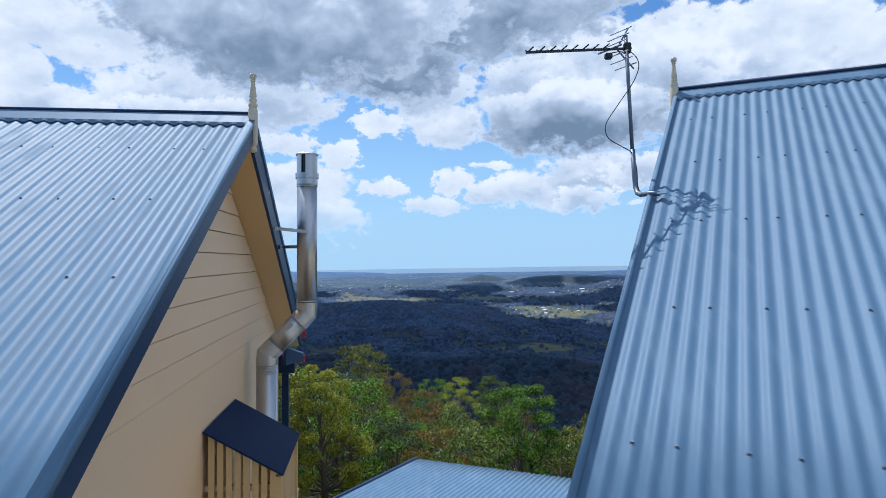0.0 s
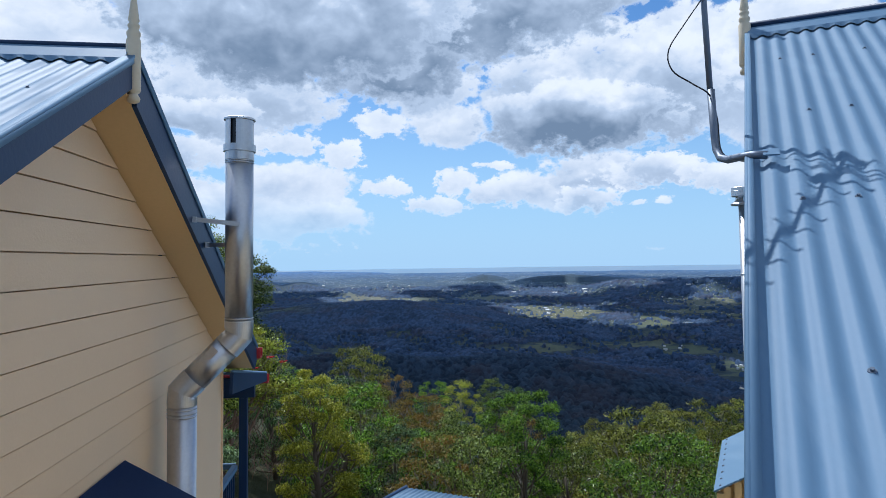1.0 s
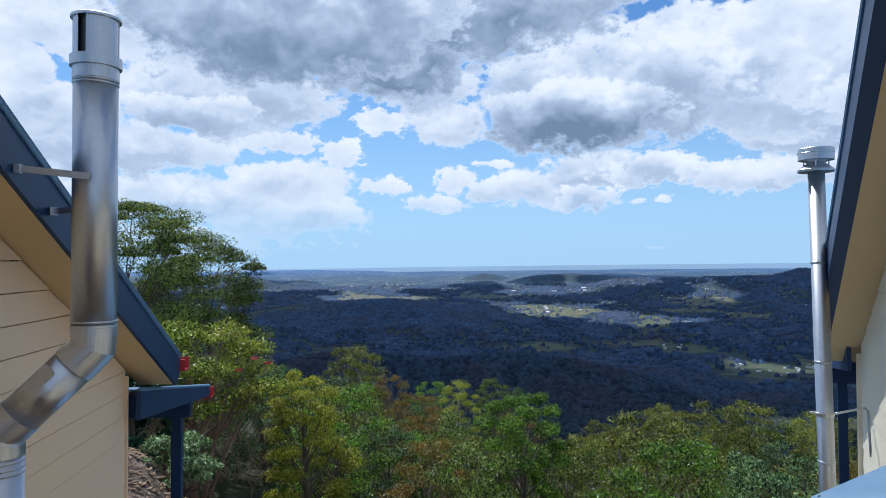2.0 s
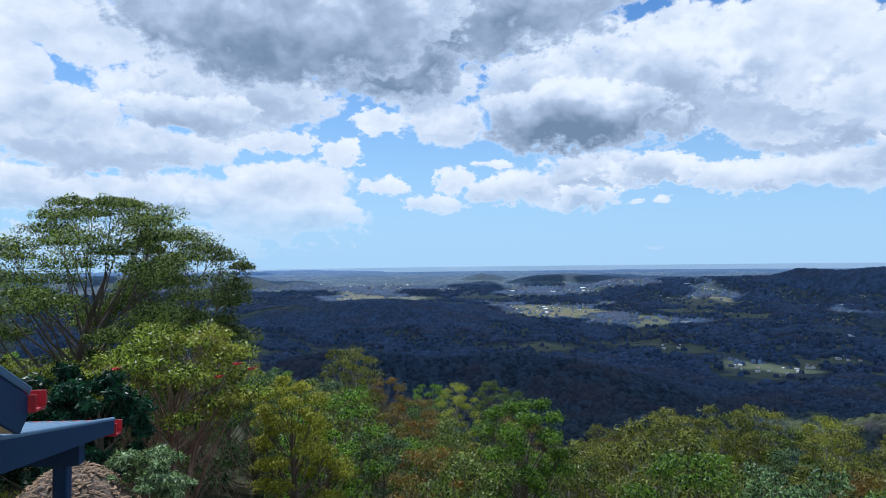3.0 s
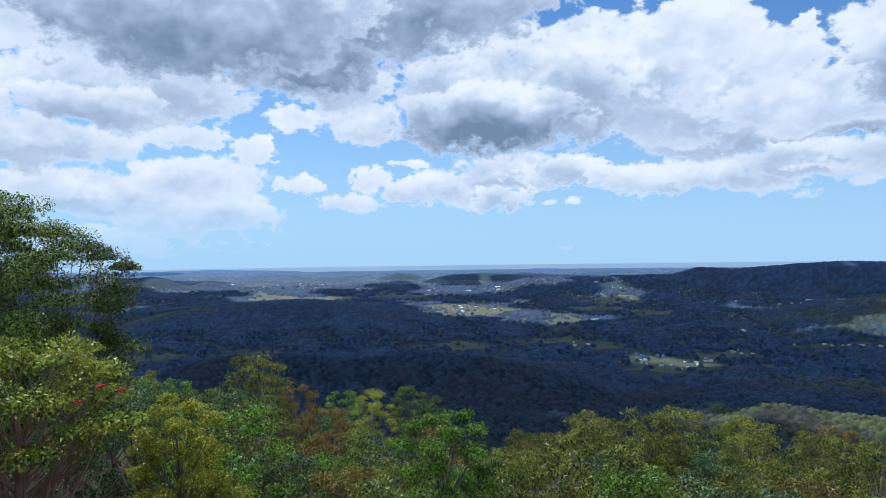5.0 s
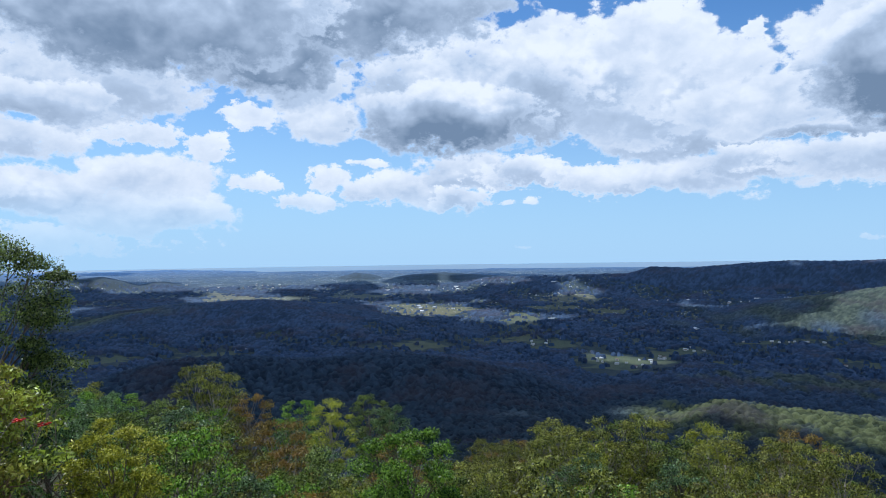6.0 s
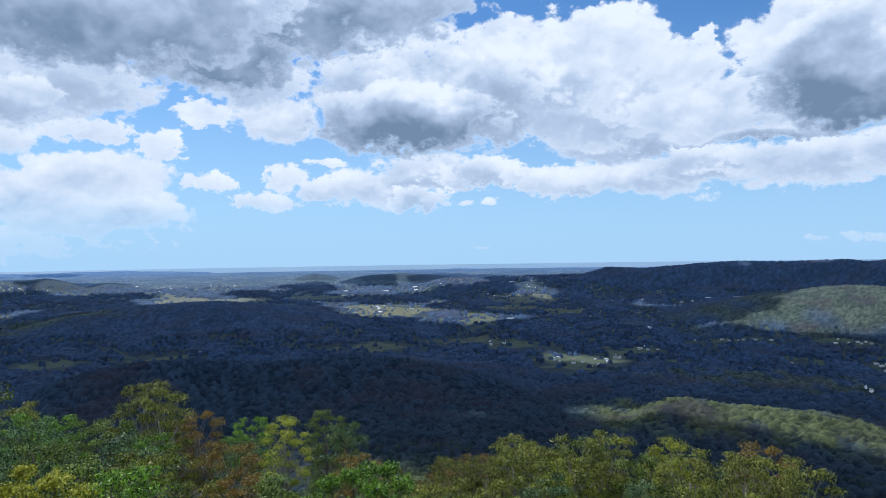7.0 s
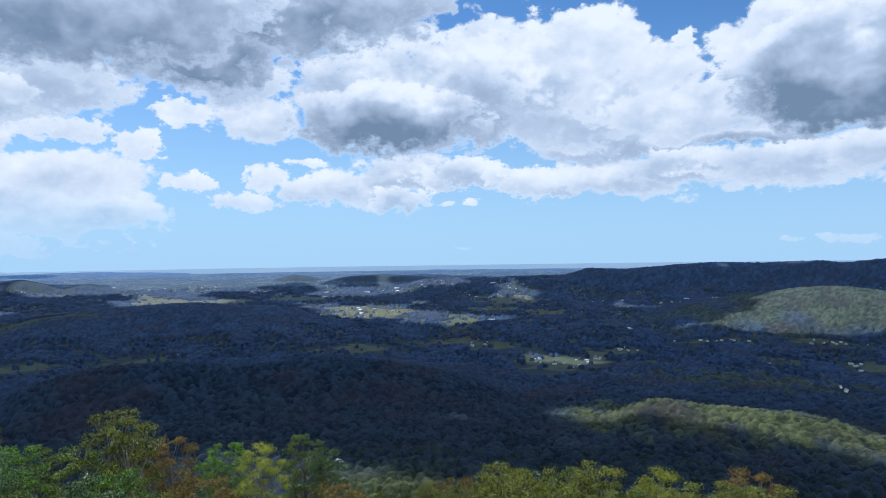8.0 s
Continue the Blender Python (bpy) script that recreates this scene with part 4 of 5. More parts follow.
# ---- trees ----
def leaf_material(name, dark, light, old=None, amount=0.0):
    m = bpy.data.materials.new(name)
    m.use_nodes = True
    g = Graph(m.node_tree)
    out = g.node("ShaderNodeOutputMaterial")
    geo = g.node("ShaderNodeNewGeometry")
    info = g.node("ShaderNodeObjectInfo")
    clump = g.noise(geo.outputs["Position"], 0.9, 3.0, 0.6)
    col = g.mix(g.ramp(g.math("ADD", g.math("MULTIPLY", geo.outputs["Random Per Island"], 1.0), g.math("MULTIPLY", clump, 0.7)), 0.50, 1.35), dark, light)
    if old:
        col = g.mix(g.math("MULTIPLY", g.ramp(g.noise(geo.outputs["Position"], 0.6, 2.0), 0.45, 0.62), amount), col, old)
    col = g.vec("SCALE", col, scale=g.ramp(info.outputs["Random"], 0.0, 1.0, 0.75, 1.25, False))
    a = g.node("ShaderNodeBsdfPrincipled", Roughness=0.40)
    a.inputs["Specular IOR Level"].default_value = 0.22
    a.inputs["Base Color"].default_value = (0, 0, 0, 1)
    g.feed(a.inputs["Base Color"], col)
    t = g.node("ShaderNodeBsdfTranslucent")
    g.feed(t.inputs["Color"], g.mix(0.5, col, g.vec("MULTIPLY", col, (1.7, 1.9, 0.6))))
    mx = g.node("ShaderNodeMixShader", Fac=0.20)
    m.node_tree.links.new(a.outputs[0], mx.inputs[1])
    m.node_tree.links.new(t.outputs[0], mx.inputs[2])
    m.node_tree.links.new(mx.outputs[0], out.inputs[0])
    return m


BARK = material("grey_brown_bark", (0.135, 0.105, 0.08), 0.85, bump=0.6, bump_scale=9, vary=0.35)
PALE_BARK = material("pale_gum_bark", (0.27, 0.24, 0.20), 0.8, bump=0.4, bump_scale=6, vary=0.35)
LEAF = {
    "gum": leaf_material("gum_leaves", (0.018, 0.036, 0.008), (0.275, 0.350, 0.078)),
    "olive": leaf_material("olive_leaves", (0.026, 0.038, 0.008), (0.33, 0.35, 0.065), (0.26, 0.18, 0.035), 0.15),
    "bright": leaf_material("bright_green_leaves", (0.020, 0.055, 0.008), (0.25, 0.42, 0.045)),
    "yellow": leaf_material("yellow_green_leaves", (0.13, 0.15, 0.016), (0.44, 0.45, 0.055)),
    "silver": leaf_material("blue_green_leaves", (0.011, 0.028, 0.013), (0.23, 0.36, 0.15)),
    "rust": leaf_material("rust_tinted_leaves", (0.045, 0.036, 0.010), (0.33, 0.24, 0.06), (0.28, 0.14, 0.03), 0.5),
}


def tree_meshes(seed, height, width, crown_from, clumps, leaves, leaf, flat=0.65, bark=BARK, tuft=1.0):
    """Trunk and crown meshes of one tree. crown_from: share of the height at which the crown starts."""
    rng = np.random.default_rng(seed)
    bm = bmesh.new()
    lean = rng.normal(0, 0.05, 2) * height
    trunk = [Vector((lean[0] * s * s + 0.1 * math.sin(3 * s + seed), lean[1] * s * s, height * 0.70 * s - 0.6 * (s == 0))) for s in np.linspace(0, 1, 7)]
    r0 = 0.018 * height + 0.03
    tube(trunk, [r0 * (1.25 - s) + 0.015 for s in np.linspace(0, 1, 7)], 8, bm)
    centres = []
    for i in range(clumps):
        h = crown_from + (1 - crown_from) * ((i + rng.random()) / clumps)
        u = (h - crown_from) / (1 - crown_from)
        spread = width / 2 * math.sqrt(max(0.05, 1 - (1.55 * u - 0.62) ** 2)) * (0.35 + 0.65 * math.sqrt(rng.random()))
        ang = i * 2.399 + rng.normal(0, 0.4)
        cr = tuft * width * (0.07 + 0.075 * rng.random())
        p = Vector((lean[0] * h + spread * math.cos(ang), lean[1] * h + spread * math.sin(ang), height * h - cr * 0.5))
        centres.append((p, cr))
        s = max(0.15, min(0.97, (h - 0.25 * spread / height * 2) * 0.9))
        base = trunk[0].lerp(trunk[-1], s)
        mid = base.lerp(p, 0.5) + Vector((rng.normal(0, 0.15), rng.normal(0, 0.15), -0.06 * (p - base).length))
        rr = r0 * (1.1 - s) * 0.42 + 0.01
        tube([base, mid, p + Vector((0, 0, cr * 0.2))], [rr, rr * 0.7, 0.008], 5, bm, False)
        for _ in range(3):
            q = p + Vector(rng.normal(0, 0.33, 3)) * cr
            tube([mid.lerp(p, 0.6), q], [rr * 0.45, 0.005], 4, bm, False)
    wood = mesh_of(bm, "trunk", bark, True)

    n = leaves
    which = rng.integers(0, len(centres), n)
    cen = np.array([tuple(p) for p, _ in centres])[which]
    rad = np.array([c for _, c in centres])[which]
    d = rng.normal(size=(n, 3))
    d /= np.linalg.norm(d, axis=1)[:, None]
    d[:, 2] = np.where(rng.random(n) < 0.75, np.abs(d[:, 2]), d[:, 2])
    shell = rng.random(n) ** 0.3
    wob = 1 + 0.35 * np.sin(d[:, 0] * 5 + which) * np.cos(d[:, 1] * 4 + which * 1.7)
    pos = cen + d * (rad * shell * wob)[:, None] * np.array([1.1, 1.1, flat])
    ax = rng.normal(size=(n, 3)) + np.array([0, 0, -0.5])
    ax /= np.linalg.norm(ax, axis=1)[:, None]
    nr = rng.normal(size=(n, 3)) * 0.65 + d * 1.1 + np.array([0, 0, 0.25])
    sd = np.cross(ax, nr)
    sd /= np.linalg.norm(sd, axis=1)[:, None]
    L = (leaf * (0.65 + 0.7 * rng.random(n)))[:, None]
    W = L * 0.25
    v = np.stack([pos - sd * W, pos + sd * W, pos + ax * L], 1).reshape(-1, 3)
    me = bpy.data.meshes.new("crown")
    me.vertices.add(3 * n)
    me.vertices.foreach_set("co", v.ravel())
    me.loops.add(3 * n)
    me.loops.foreach_set("vertex_index", np.arange(3 * n))
    me.polygons.add(n)
    me.polygons.foreach_set("loop_start", np.arange(0, 3 * n, 3))
    me.update(calc_edges=True)
    return wood, me


def tree(label, kind, seed, height, width, crown_from=0.35, clumps=22, leaves=6000, leaf=0.26, flat=0.65, bark=BARK, group="", tuft=1.0):
    root = tagged(new("tree"), label, "tree", group)
    wood, crown = tree_meshes(seed, height, width, crown_from, clumps, leaves, leaf, flat, bark, tuft)
    crown.materials.append(LEAF[kind])
    for name, me in (("trunk", wood), ("crown", crown)):
        ob = new(name, me)
        ob.parent = root
    return root


def put(t, x, y, foot, turn):
    t.matrix_world = pose(x, y, foot, 0, 0, turn)
    return t


put(tree("tall open gum tree with slender forked limbs", "gum", 3, 15.2, 12.0, 0.50, 44, 82000, 0.125, 0.50, tuft=1.06), -20.0, 41, -6.8, 40)
put(tree("dense dark green gum tree behind the bushes", "gum", 5, 13, 8.2, 0.35, 34, 50000, 0.13, 0.75, tuft=1.15), -15.3, 48, -6.6, 10)
STEM = material("red_brown_stems", (0.27, 0.17, 0.12), 0.85, bump=0.5, bump_scale=12, vary=0.3)
LEAF["shrub"] = leaf_material("shrub_leaves", (0.028, 0.052, 0.009), (0.43, 0.52, 0.075), (0.46, 0.38, 0.07), 0.45)
bush = put(tree("leafy flowering bush with bare stems", "shrub", 7, 8, 8.0, 0.60, 44, 30000, 0.14, 0.42, STEM, tuft=0.95), -10.6, 32, -5.7, 0)
DEAD = material("dead_grey_twigs", (0.24, 0.20, 0.17), 0.9, vary=0.3)
bm = bmesh.new()
sprig = random.Random(31)
for k in range(34):
    p = Vector((sprig.uniform(0.3, 3.4), sprig.uniform(-2.4, 1.6), sprig.uniform(4.6, 6.2)))
    q = p + Vector((sprig.uniform(-0.4, 0.9), sprig.uniform(-0.5, 0.5), sprig.uniform(0.7, 1.5)))
    tube([p, p.lerp(q, 0.5) + Vector((0, 0, 0.08)), q], [0.018, 0.011, 0.004], 5, bm, False)
    for j in range(5):
        o = p.lerp(q, 0.25 + 0.15 * j)
        tube([o, o + Vector((sprig.uniform(-0.4, 0.4), sprig.uniform(-0.4, 0.4), sprig.uniform(0.15, 0.55)))], [0.008, 0.003], 4, bm, False)
part("dry_brush", bm, DEAD, bush, "dry bare grey twigs")
for k in range(9):
    a = k * 2.4
    foot = Vector((0.5 * math.cos(a), 0.5 * math.sin(a), -0.5))
    tip = Vector(((1.4 + 0.2 * k) * math.cos(a), (1.4 + 0.2 * k) * math.sin(a), 4.9 + 0.15 * (k % 3)))
    part("stem", tube([foot, foot.lerp(tip, 0.35) + Vector((0, 0, 0.5)), foot.lerp(tip, 0.7) + Vector((0, 0, 0.4)), tip], [0.085, 0.065, 0.045, 0.02], 7), STEM, bush, smooth=True)
bm = bmesh.new()
for k in range(230):
    a, q = sprig.uniform(0, math.tau), 3.6 * math.sqrt(sprig.random())
    p = Vector((q * math.cos(a), q * math.sin(a), sprig.uniform(0.2, 3.4)))
    d = Vector((sprig.gauss(0, 0.5) + 0.2 * math.cos(a), sprig.gauss(0, 0.5) + 0.2 * math.sin(a), sprig.uniform(0.4, 1.5)))
    tube([p, p + d * 0.5 + Vector((0, 0, 0.08)), p + d], [0.016, 0.010, 0.004], 4, bm, False)
    for j in range(3):
        o = p + d * sprig.uniform(0.2, 0.9)
        tube([o, o + Vector((sprig.gauss(0, 0.3), sprig.gauss(0, 0.3), sprig.uniform(-0.1, 0.5)))], [0.007, 0.003], 3, bm, False)
part("undergrowth", bm, STEM, bush, "tangle of thin red-brown stems")
PETAL = material("scarlet_petals", (0.62, 0.025, 0.015), 0.5, vary=0.2)
for fx, fy, fz in ((-8.1, 30.4, 0.35), (-7.6, 30.9, 0.75), (-7.2, 31.6, 0.45), (-11.2, 28.8, 0.9)):
    bm = bmesh.new()
    for k in range(9):
        a, q = k * 2.4, 0.05 + 0.012 * k
        p = Vector((q * math.cos(a), q * math.sin(a), 0.03 * math.sin(k * 1.7)))
        bmesh.ops.create_icosphere(bm, subdivisions=1, radius=0.065, matrix=Matrix.Translation(p) @ Matrix.Rotation(a, 4, "Z") @ Matrix.Diagonal((1.2, 0.7, 0.45, 1)))
    part("flower", bm, PETAL, bush, "scarlet flower head", True, Matrix.Translation((fx + 10.6, fy - 32, fz + 5.7)))
LEAF["wattle"] = leaf_material("yellow_wattle_leaves", (0.15, 0.17, 0.016), (0.60, 0.58, 0.07))
put(tree("yellow leafed wattle bush on the slope", "wattle", 9, 7.5, 4.8, 0.08, 44, 34000, 0.115, 0.7, tuft=1.1), -6.9, 38.5, -8.7, 0)
put(tree("bright green round headed tree", "bright", 11, 9.5, 5.6, 0.2, 40, 38000, 0.125, 0.75), 4.9, 41.5, -12.4, 0)

LEAF["pale"] = leaf_material("pale_soft_leaves", (0.06, 0.10, 0.04), (0.36, 0.48, 0.24))
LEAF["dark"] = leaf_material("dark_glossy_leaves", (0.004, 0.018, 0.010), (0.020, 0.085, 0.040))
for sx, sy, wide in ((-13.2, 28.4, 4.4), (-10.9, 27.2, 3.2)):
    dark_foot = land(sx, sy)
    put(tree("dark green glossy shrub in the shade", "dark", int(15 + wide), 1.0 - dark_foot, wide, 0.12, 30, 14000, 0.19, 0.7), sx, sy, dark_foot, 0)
shrub_foot = land(-8.3, 24.8)
put(tree("pale green shrub with large soft leaves", "pale", 13, -0.7 - shrub_foot, 2.5, 0.25, 22, 9000, 0.13, 0.6), -8.3, 24.8, shrub_foot, 0)

stock = [tree("mixed eucalypt on the wooded slope", k, 20 + i, 9.5, 6.2, 0.12, 30, 11800, 0.165, 0.7, PALE_BARK if i % 2 else BARK, "trees on the slope", 1.22)
         for i, k in enumerate(("gum", "olive", "silver", "rust", "bright", "olive", "gum", "yellow"))]
used = set()
HEADS = [max(v.co.z for v in t.children[1].data.vertices) - 0.15 for t in stock]


def plant(kind, x, y, top, turn, size=1.0):
    src = stock[kind]
    t = copy_thing(src, Matrix.Identity(4)) if kind in used else src
    used.add(kind)
    t.matrix_world = pose(x, y, top - HEADS[kind] * size, 0, 0, turn) @ Matrix.Scale(size, 4)
    return t


# trees whose heads make the skyline of the slope: kind, place, height of the top
SKYLINE_WEST = [
    (1, -10.5, 74.5, -4.9, 0.9), (1, -7.7, 70.6, -5.0, 0.95), (3, -6.2, 82, -9.3, 0.8), (3, -2.4, 66, -8.2, 0.85), (7, 2.0, 75, -8.7, 0.75), (4, -1.5, 81, -9.6, 0.7),
    (6, 6.1, 78.5, -8.8, 0.8), (2, 7.8, 73.3, -9.0, 0.75), (0, 1.2, 52, -7.6, 0.85), (2, -3.2, 46, -6.2, 0.85), (3, -1.4, 57, -8.0, 0.8), (5, 9.5, 55, -9.5, 0.8),
    (0, 12.5, 60, -11.2, 0.75),
]
SKYLINE_EAST = [
    (1, 20.5, 64, -9.2, 0.9), (1, 22.3, 67.5, -10.2, 0.9), (0, 24, 60, -8.0, 0.8), (2, 18.8, 52.6, -8.2, 0.75), (2, 23.2, 50, -8.4, 0.8), (1, 25.2, 58, -7.2, 0.85),
    (5, 28.5, 52.5, -7.4, 0.8), (6, 27.0, 54, -7.6, 0.8), (5, 33, 52, -8.3, 0.8), (1, 38, 55, -9.5, 0.85), (3, 41, 60, -10, 0.85), (5, 15.5, 66, -10.8, 0.8),
    (1, 18.5, 57, -8.0, 0.85), (5, 21.5, 55.5, -7.0, 0.9), (7, 30.5, 57, -8.0, 0.8), (5, 36, 50, -8.2, 0.85), (1, 35.5, 56, -9.0, 0.85),
]
for kind, x, y, top, size in SKYLINE_WEST + SKYLINE_EAST:
    plant(kind, x, y, top, (x * 37.0) % 360, size)

# the rest of the wood stays under that skyline
SKY_AZ = [-45, -30, -17, -14, -12, -9, -7, -4, -1, 2, 5, 7, 9, 11, 13, 17, 21, 24, 27, 31, 36, 50]
SKY_EL = [-6, -6.5, -8, -9, -9.6, -8.8, -9.2, -10.8, -11.2, -10.9, -11.2, -12.4, -14.6, -15.8, -14.2, -13.2, -13.4, -12.8, -13.6, -14.2, -14.6, -15]
SPECIAL = ((-6.9, 38.5, 4.0), (4.9, 41.5, 4.0), (-10.6, 32, 4.2))      # nothing grows close in front of these
dice = random.Random(4)
spots = []
tries = 0
while len(spots) < 130 and tries < 9000:
    tries += 1
    y = dice.uniform(23, 84)
    x = dice.uniform(-0.72 * y - 2, 0.80 * y + 4)
    if any((x - a) ** 2 + (y - b) ** 2 < 3.9 ** 2 for a, b in spots) or (y < 29 and -8 < x < 12 and dice.random() < 0.5):
        continue
    if -36 < math.degrees(math.atan2(x - 0.4, y - 5.3)) < -25 and y < 33:
        continue
    if any(math.hypot(x - p, y - q) < w or (y < q and abs(x - p * y / q) < w * 0.75) for p, q, w in SPECIAL):
        continue
    a = math.degrees(math.atan2(x - 0.4, y - 5.3))
    r = math.hypot(x - 0.4, y - 5.3)
    limit = 4.8 + r * math.tan(radians(float(np.interp(a, SKY_AZ, SKY_EL)))) - dice.uniform(0.3, 1.6)
    ground_z = land(x, y)
    size = dice.uniform(0.72, 0.98)
    top = min(limit, ground_z + 9.2 * size)
    if top - ground_z < 2.0:
        continue
    spots.append((x, y))
    plant(dice.choice((0, 0, 0, 6, 6, 2, 2, 2, 4, 4, 1, 5, 3, 7) if x < 9 else (1, 1, 5, 5, 5, 7, 3, 0, 4, 2)), x, y, top, dice.uniform(0, 360), size if top - ground_z > 4 else 0.55)


# ---- rocks on the bank below the verandah ----
ROCK = material("brown_weathered_rock", (0.21, 0.165, 0.13), 0.95, bump=0.9, bump_scale=9, vary=0.45)


def rock(seed, size):
    bm = bmesh.new()
    bmesh.ops.create_icosphere(bm, subdivisions=3, radius=size)
    for v in bm.verts:
        q = v.co / size
        v.co *= 1 + 0.5 * noise.fractal(q * 1.2 + Vector((seed, 0, 0)), 0.8, 2.2, 4)
        v.co.z *= 0.62
    return tagged(new("rock", mesh_of(bm, "rock", ROCK, True)), "brown weathered rock on a bare earth bank", "rock", "rocks on the bank")


for i in range(16):
    u = random.Random(50 + i)
    az, d = u.uniform(-36, -26), u.uniform(17.5, 23)
    x, y = 0.4 + d * math.sin(radians(az)), 5.3 + d * math.cos(radians(az))
    rock(i * 3.7, u.uniform(0.04, 0.12)).matrix_world = pose(x, y, land(x, y) + 0.01, 0, 0, u.uniform(0, 360))


def leaf_litter(count):
    """Dead leaves and bark scraps lying on the bare bank."""
    g = np.random.default_rng(21)
    verts, faces = [], []
    for i in range(count):
        a, d = radians(g.uniform(-40, -20)), g.uniform(14, 27)
        x, y = EYE.x + d * math.sin(a), EYE.y + d * math.cos(a)
        z = land(x, y) + g.uniform(0.01, 0.05)
        t, size, lift = g.uniform(0, math.tau), g.uniform(0.05, 0.16), g.uniform(-0.03, 0.05)
        c, s = math.cos(t) * size, math.sin(t) * size
        n = len(verts)
        verts += [(x - c, y - s, z), (x + 0.35 * s, y - 0.35 * c, z + lift), (x + c, y + s, z + 0.02), (x - 0.35 * s, y + 0.35 * c, z + lift)]
        faces.append((n, n + 1, n + 2, n + 3))
    return tagged(new("leaf_litter", grid_mesh("leaf_litter", verts, faces, LITTER, False)), "dry brown leaves and bark on a bare bank", "leaf litter", kind="stuff")


LITTER = material("dry_brown_leaves", (0.26, 0.17, 0.10), 0.85, vary=0.45, bump_scale=3)
leaf_litter(4200)


# ---- the woods below, too many to count ----
def far_wood(name, label, count, r0, r1, spray, size, seed, leaves, leaf=0.5, a0=-40, a1=56):
    """Joined tree heads over the lower slopes, each a loose ball of leaf sprays."""
    g = np.random.default_rng(seed)
    a = g.uniform(a0, a1, count * 2)
    r = g.uniform(r0, r1, count * 2)
    x, y = EYE.x + r * np.sin(np.radians(a)), EYE.y + r * np.cos(np.radians(a))
    keep = []
    for i in range(count * 2):
        if len(keep) >= count:
            break
        clear = any(((a[i] - f[0]) / f[2]) ** 2 + ((r[i] - f[1]) / f[3]) ** 2 < 1.0 for f in FIELDS)
        if not clear:
            keep.append(i)
    x, y, r = x[keep], y[keep], r[keep]
    z = np.array([land(u, v) for u, v in zip(x, y)])
    n = len(x)
    s = size * g.uniform(0.45, 1.0, n) ** 1.5 * 1.7 * (1 + r / 2600)
    d = g.normal(size=(n, spray, 3))
    d /= np.linalg.norm(d, axis=2)[:, :, None]
    d[:, :, 2] = np.abs(d[:, :, 2]) * 1.2 - 0.35
    lump = 1 + 0.3 * np.sin(d[:, :, 0] * 6 + np.arange(n)[:, None]) * np.sin(d[:, :, 1] * 5 + np.arange(n)[:, None] * 2)
    p = np.stack([x, y, z + s * 0.9], 1)[:, None, :] + d * (s[:, None] * lump)[:, :, None]
    u = g.normal(size=(n, spray, 3))
    u /= np.linalg.norm(u, axis=2)[:, :, None]
    v = np.cross(u, d * 1.3 + g.normal(size=d.shape) * 0.4)
    v /= np.linalg.norm(v, axis=2)[:, :, None] + 1e-6
    q = leaf * g.uniform(0.6, 1.3, (n, spray, 1)) * (1 + r / 2600)[:, None, None]
    verts = np.stack([p - v * q * 0.55, p + v * q * 0.55, p + u * q * 1.5], 2).reshape(-1, 3)
    faces = np.arange(len(verts)).reshape(-1, 3)
    k = faces.shape[1]
    me = bpy.data.meshes.new(name)
    me.vertices.add(len(verts))
    me.vertices.foreach_set("co", verts.ravel())
    me.loops.add(faces.size)
    me.loops.foreach_set("vertex_index", faces.ravel())
    me.polygons.add(len(faces))
    me.polygons.foreach_set("loop_start", np.arange(0, faces.size, k))
    me.update(calc_edges=True)
    me.materials.append(LEAF[leaves])
    return tagged(new(name, me), label, "woodland", kind="stuff")


def crowns(x, y, cell, seed):
    """For places x, y: height share, random tone and centre of the crown of the nearest tree, one tree to a cell."""
    i, j = np.floor(x / cell), np.floor(y / cell)
    best = np.full(x.shape, 9.0)
    tone, cx, cy = np.zeros_like(x), np.zeros_like(x), np.zeros_like(x)
    for di in (-1, 0, 1):
        for dj in (-1, 0, 1):
            p, q = i + di, j + dj
            h = lambda k: np.modf(np.abs(np.sin(p * 127.1 + q * 311.7 + k * 74.7 + seed) * 43758.545))[0]
            u, v = (p + h(1)) * cell, (q + h(2)) * cell
            reach = 0.50 + 0.34 * h(3)
            d = np.hypot(x - u, y - v) / (cell * reach)
            near = d < best
            best = np.where(near, d, best)
            tone, cx, cy = np.where(near, h(4), tone), np.where(near, u, cx), np.where(near, v, cy)
    return np.maximum(0.0, 1 - best * best), tone, cx, cy


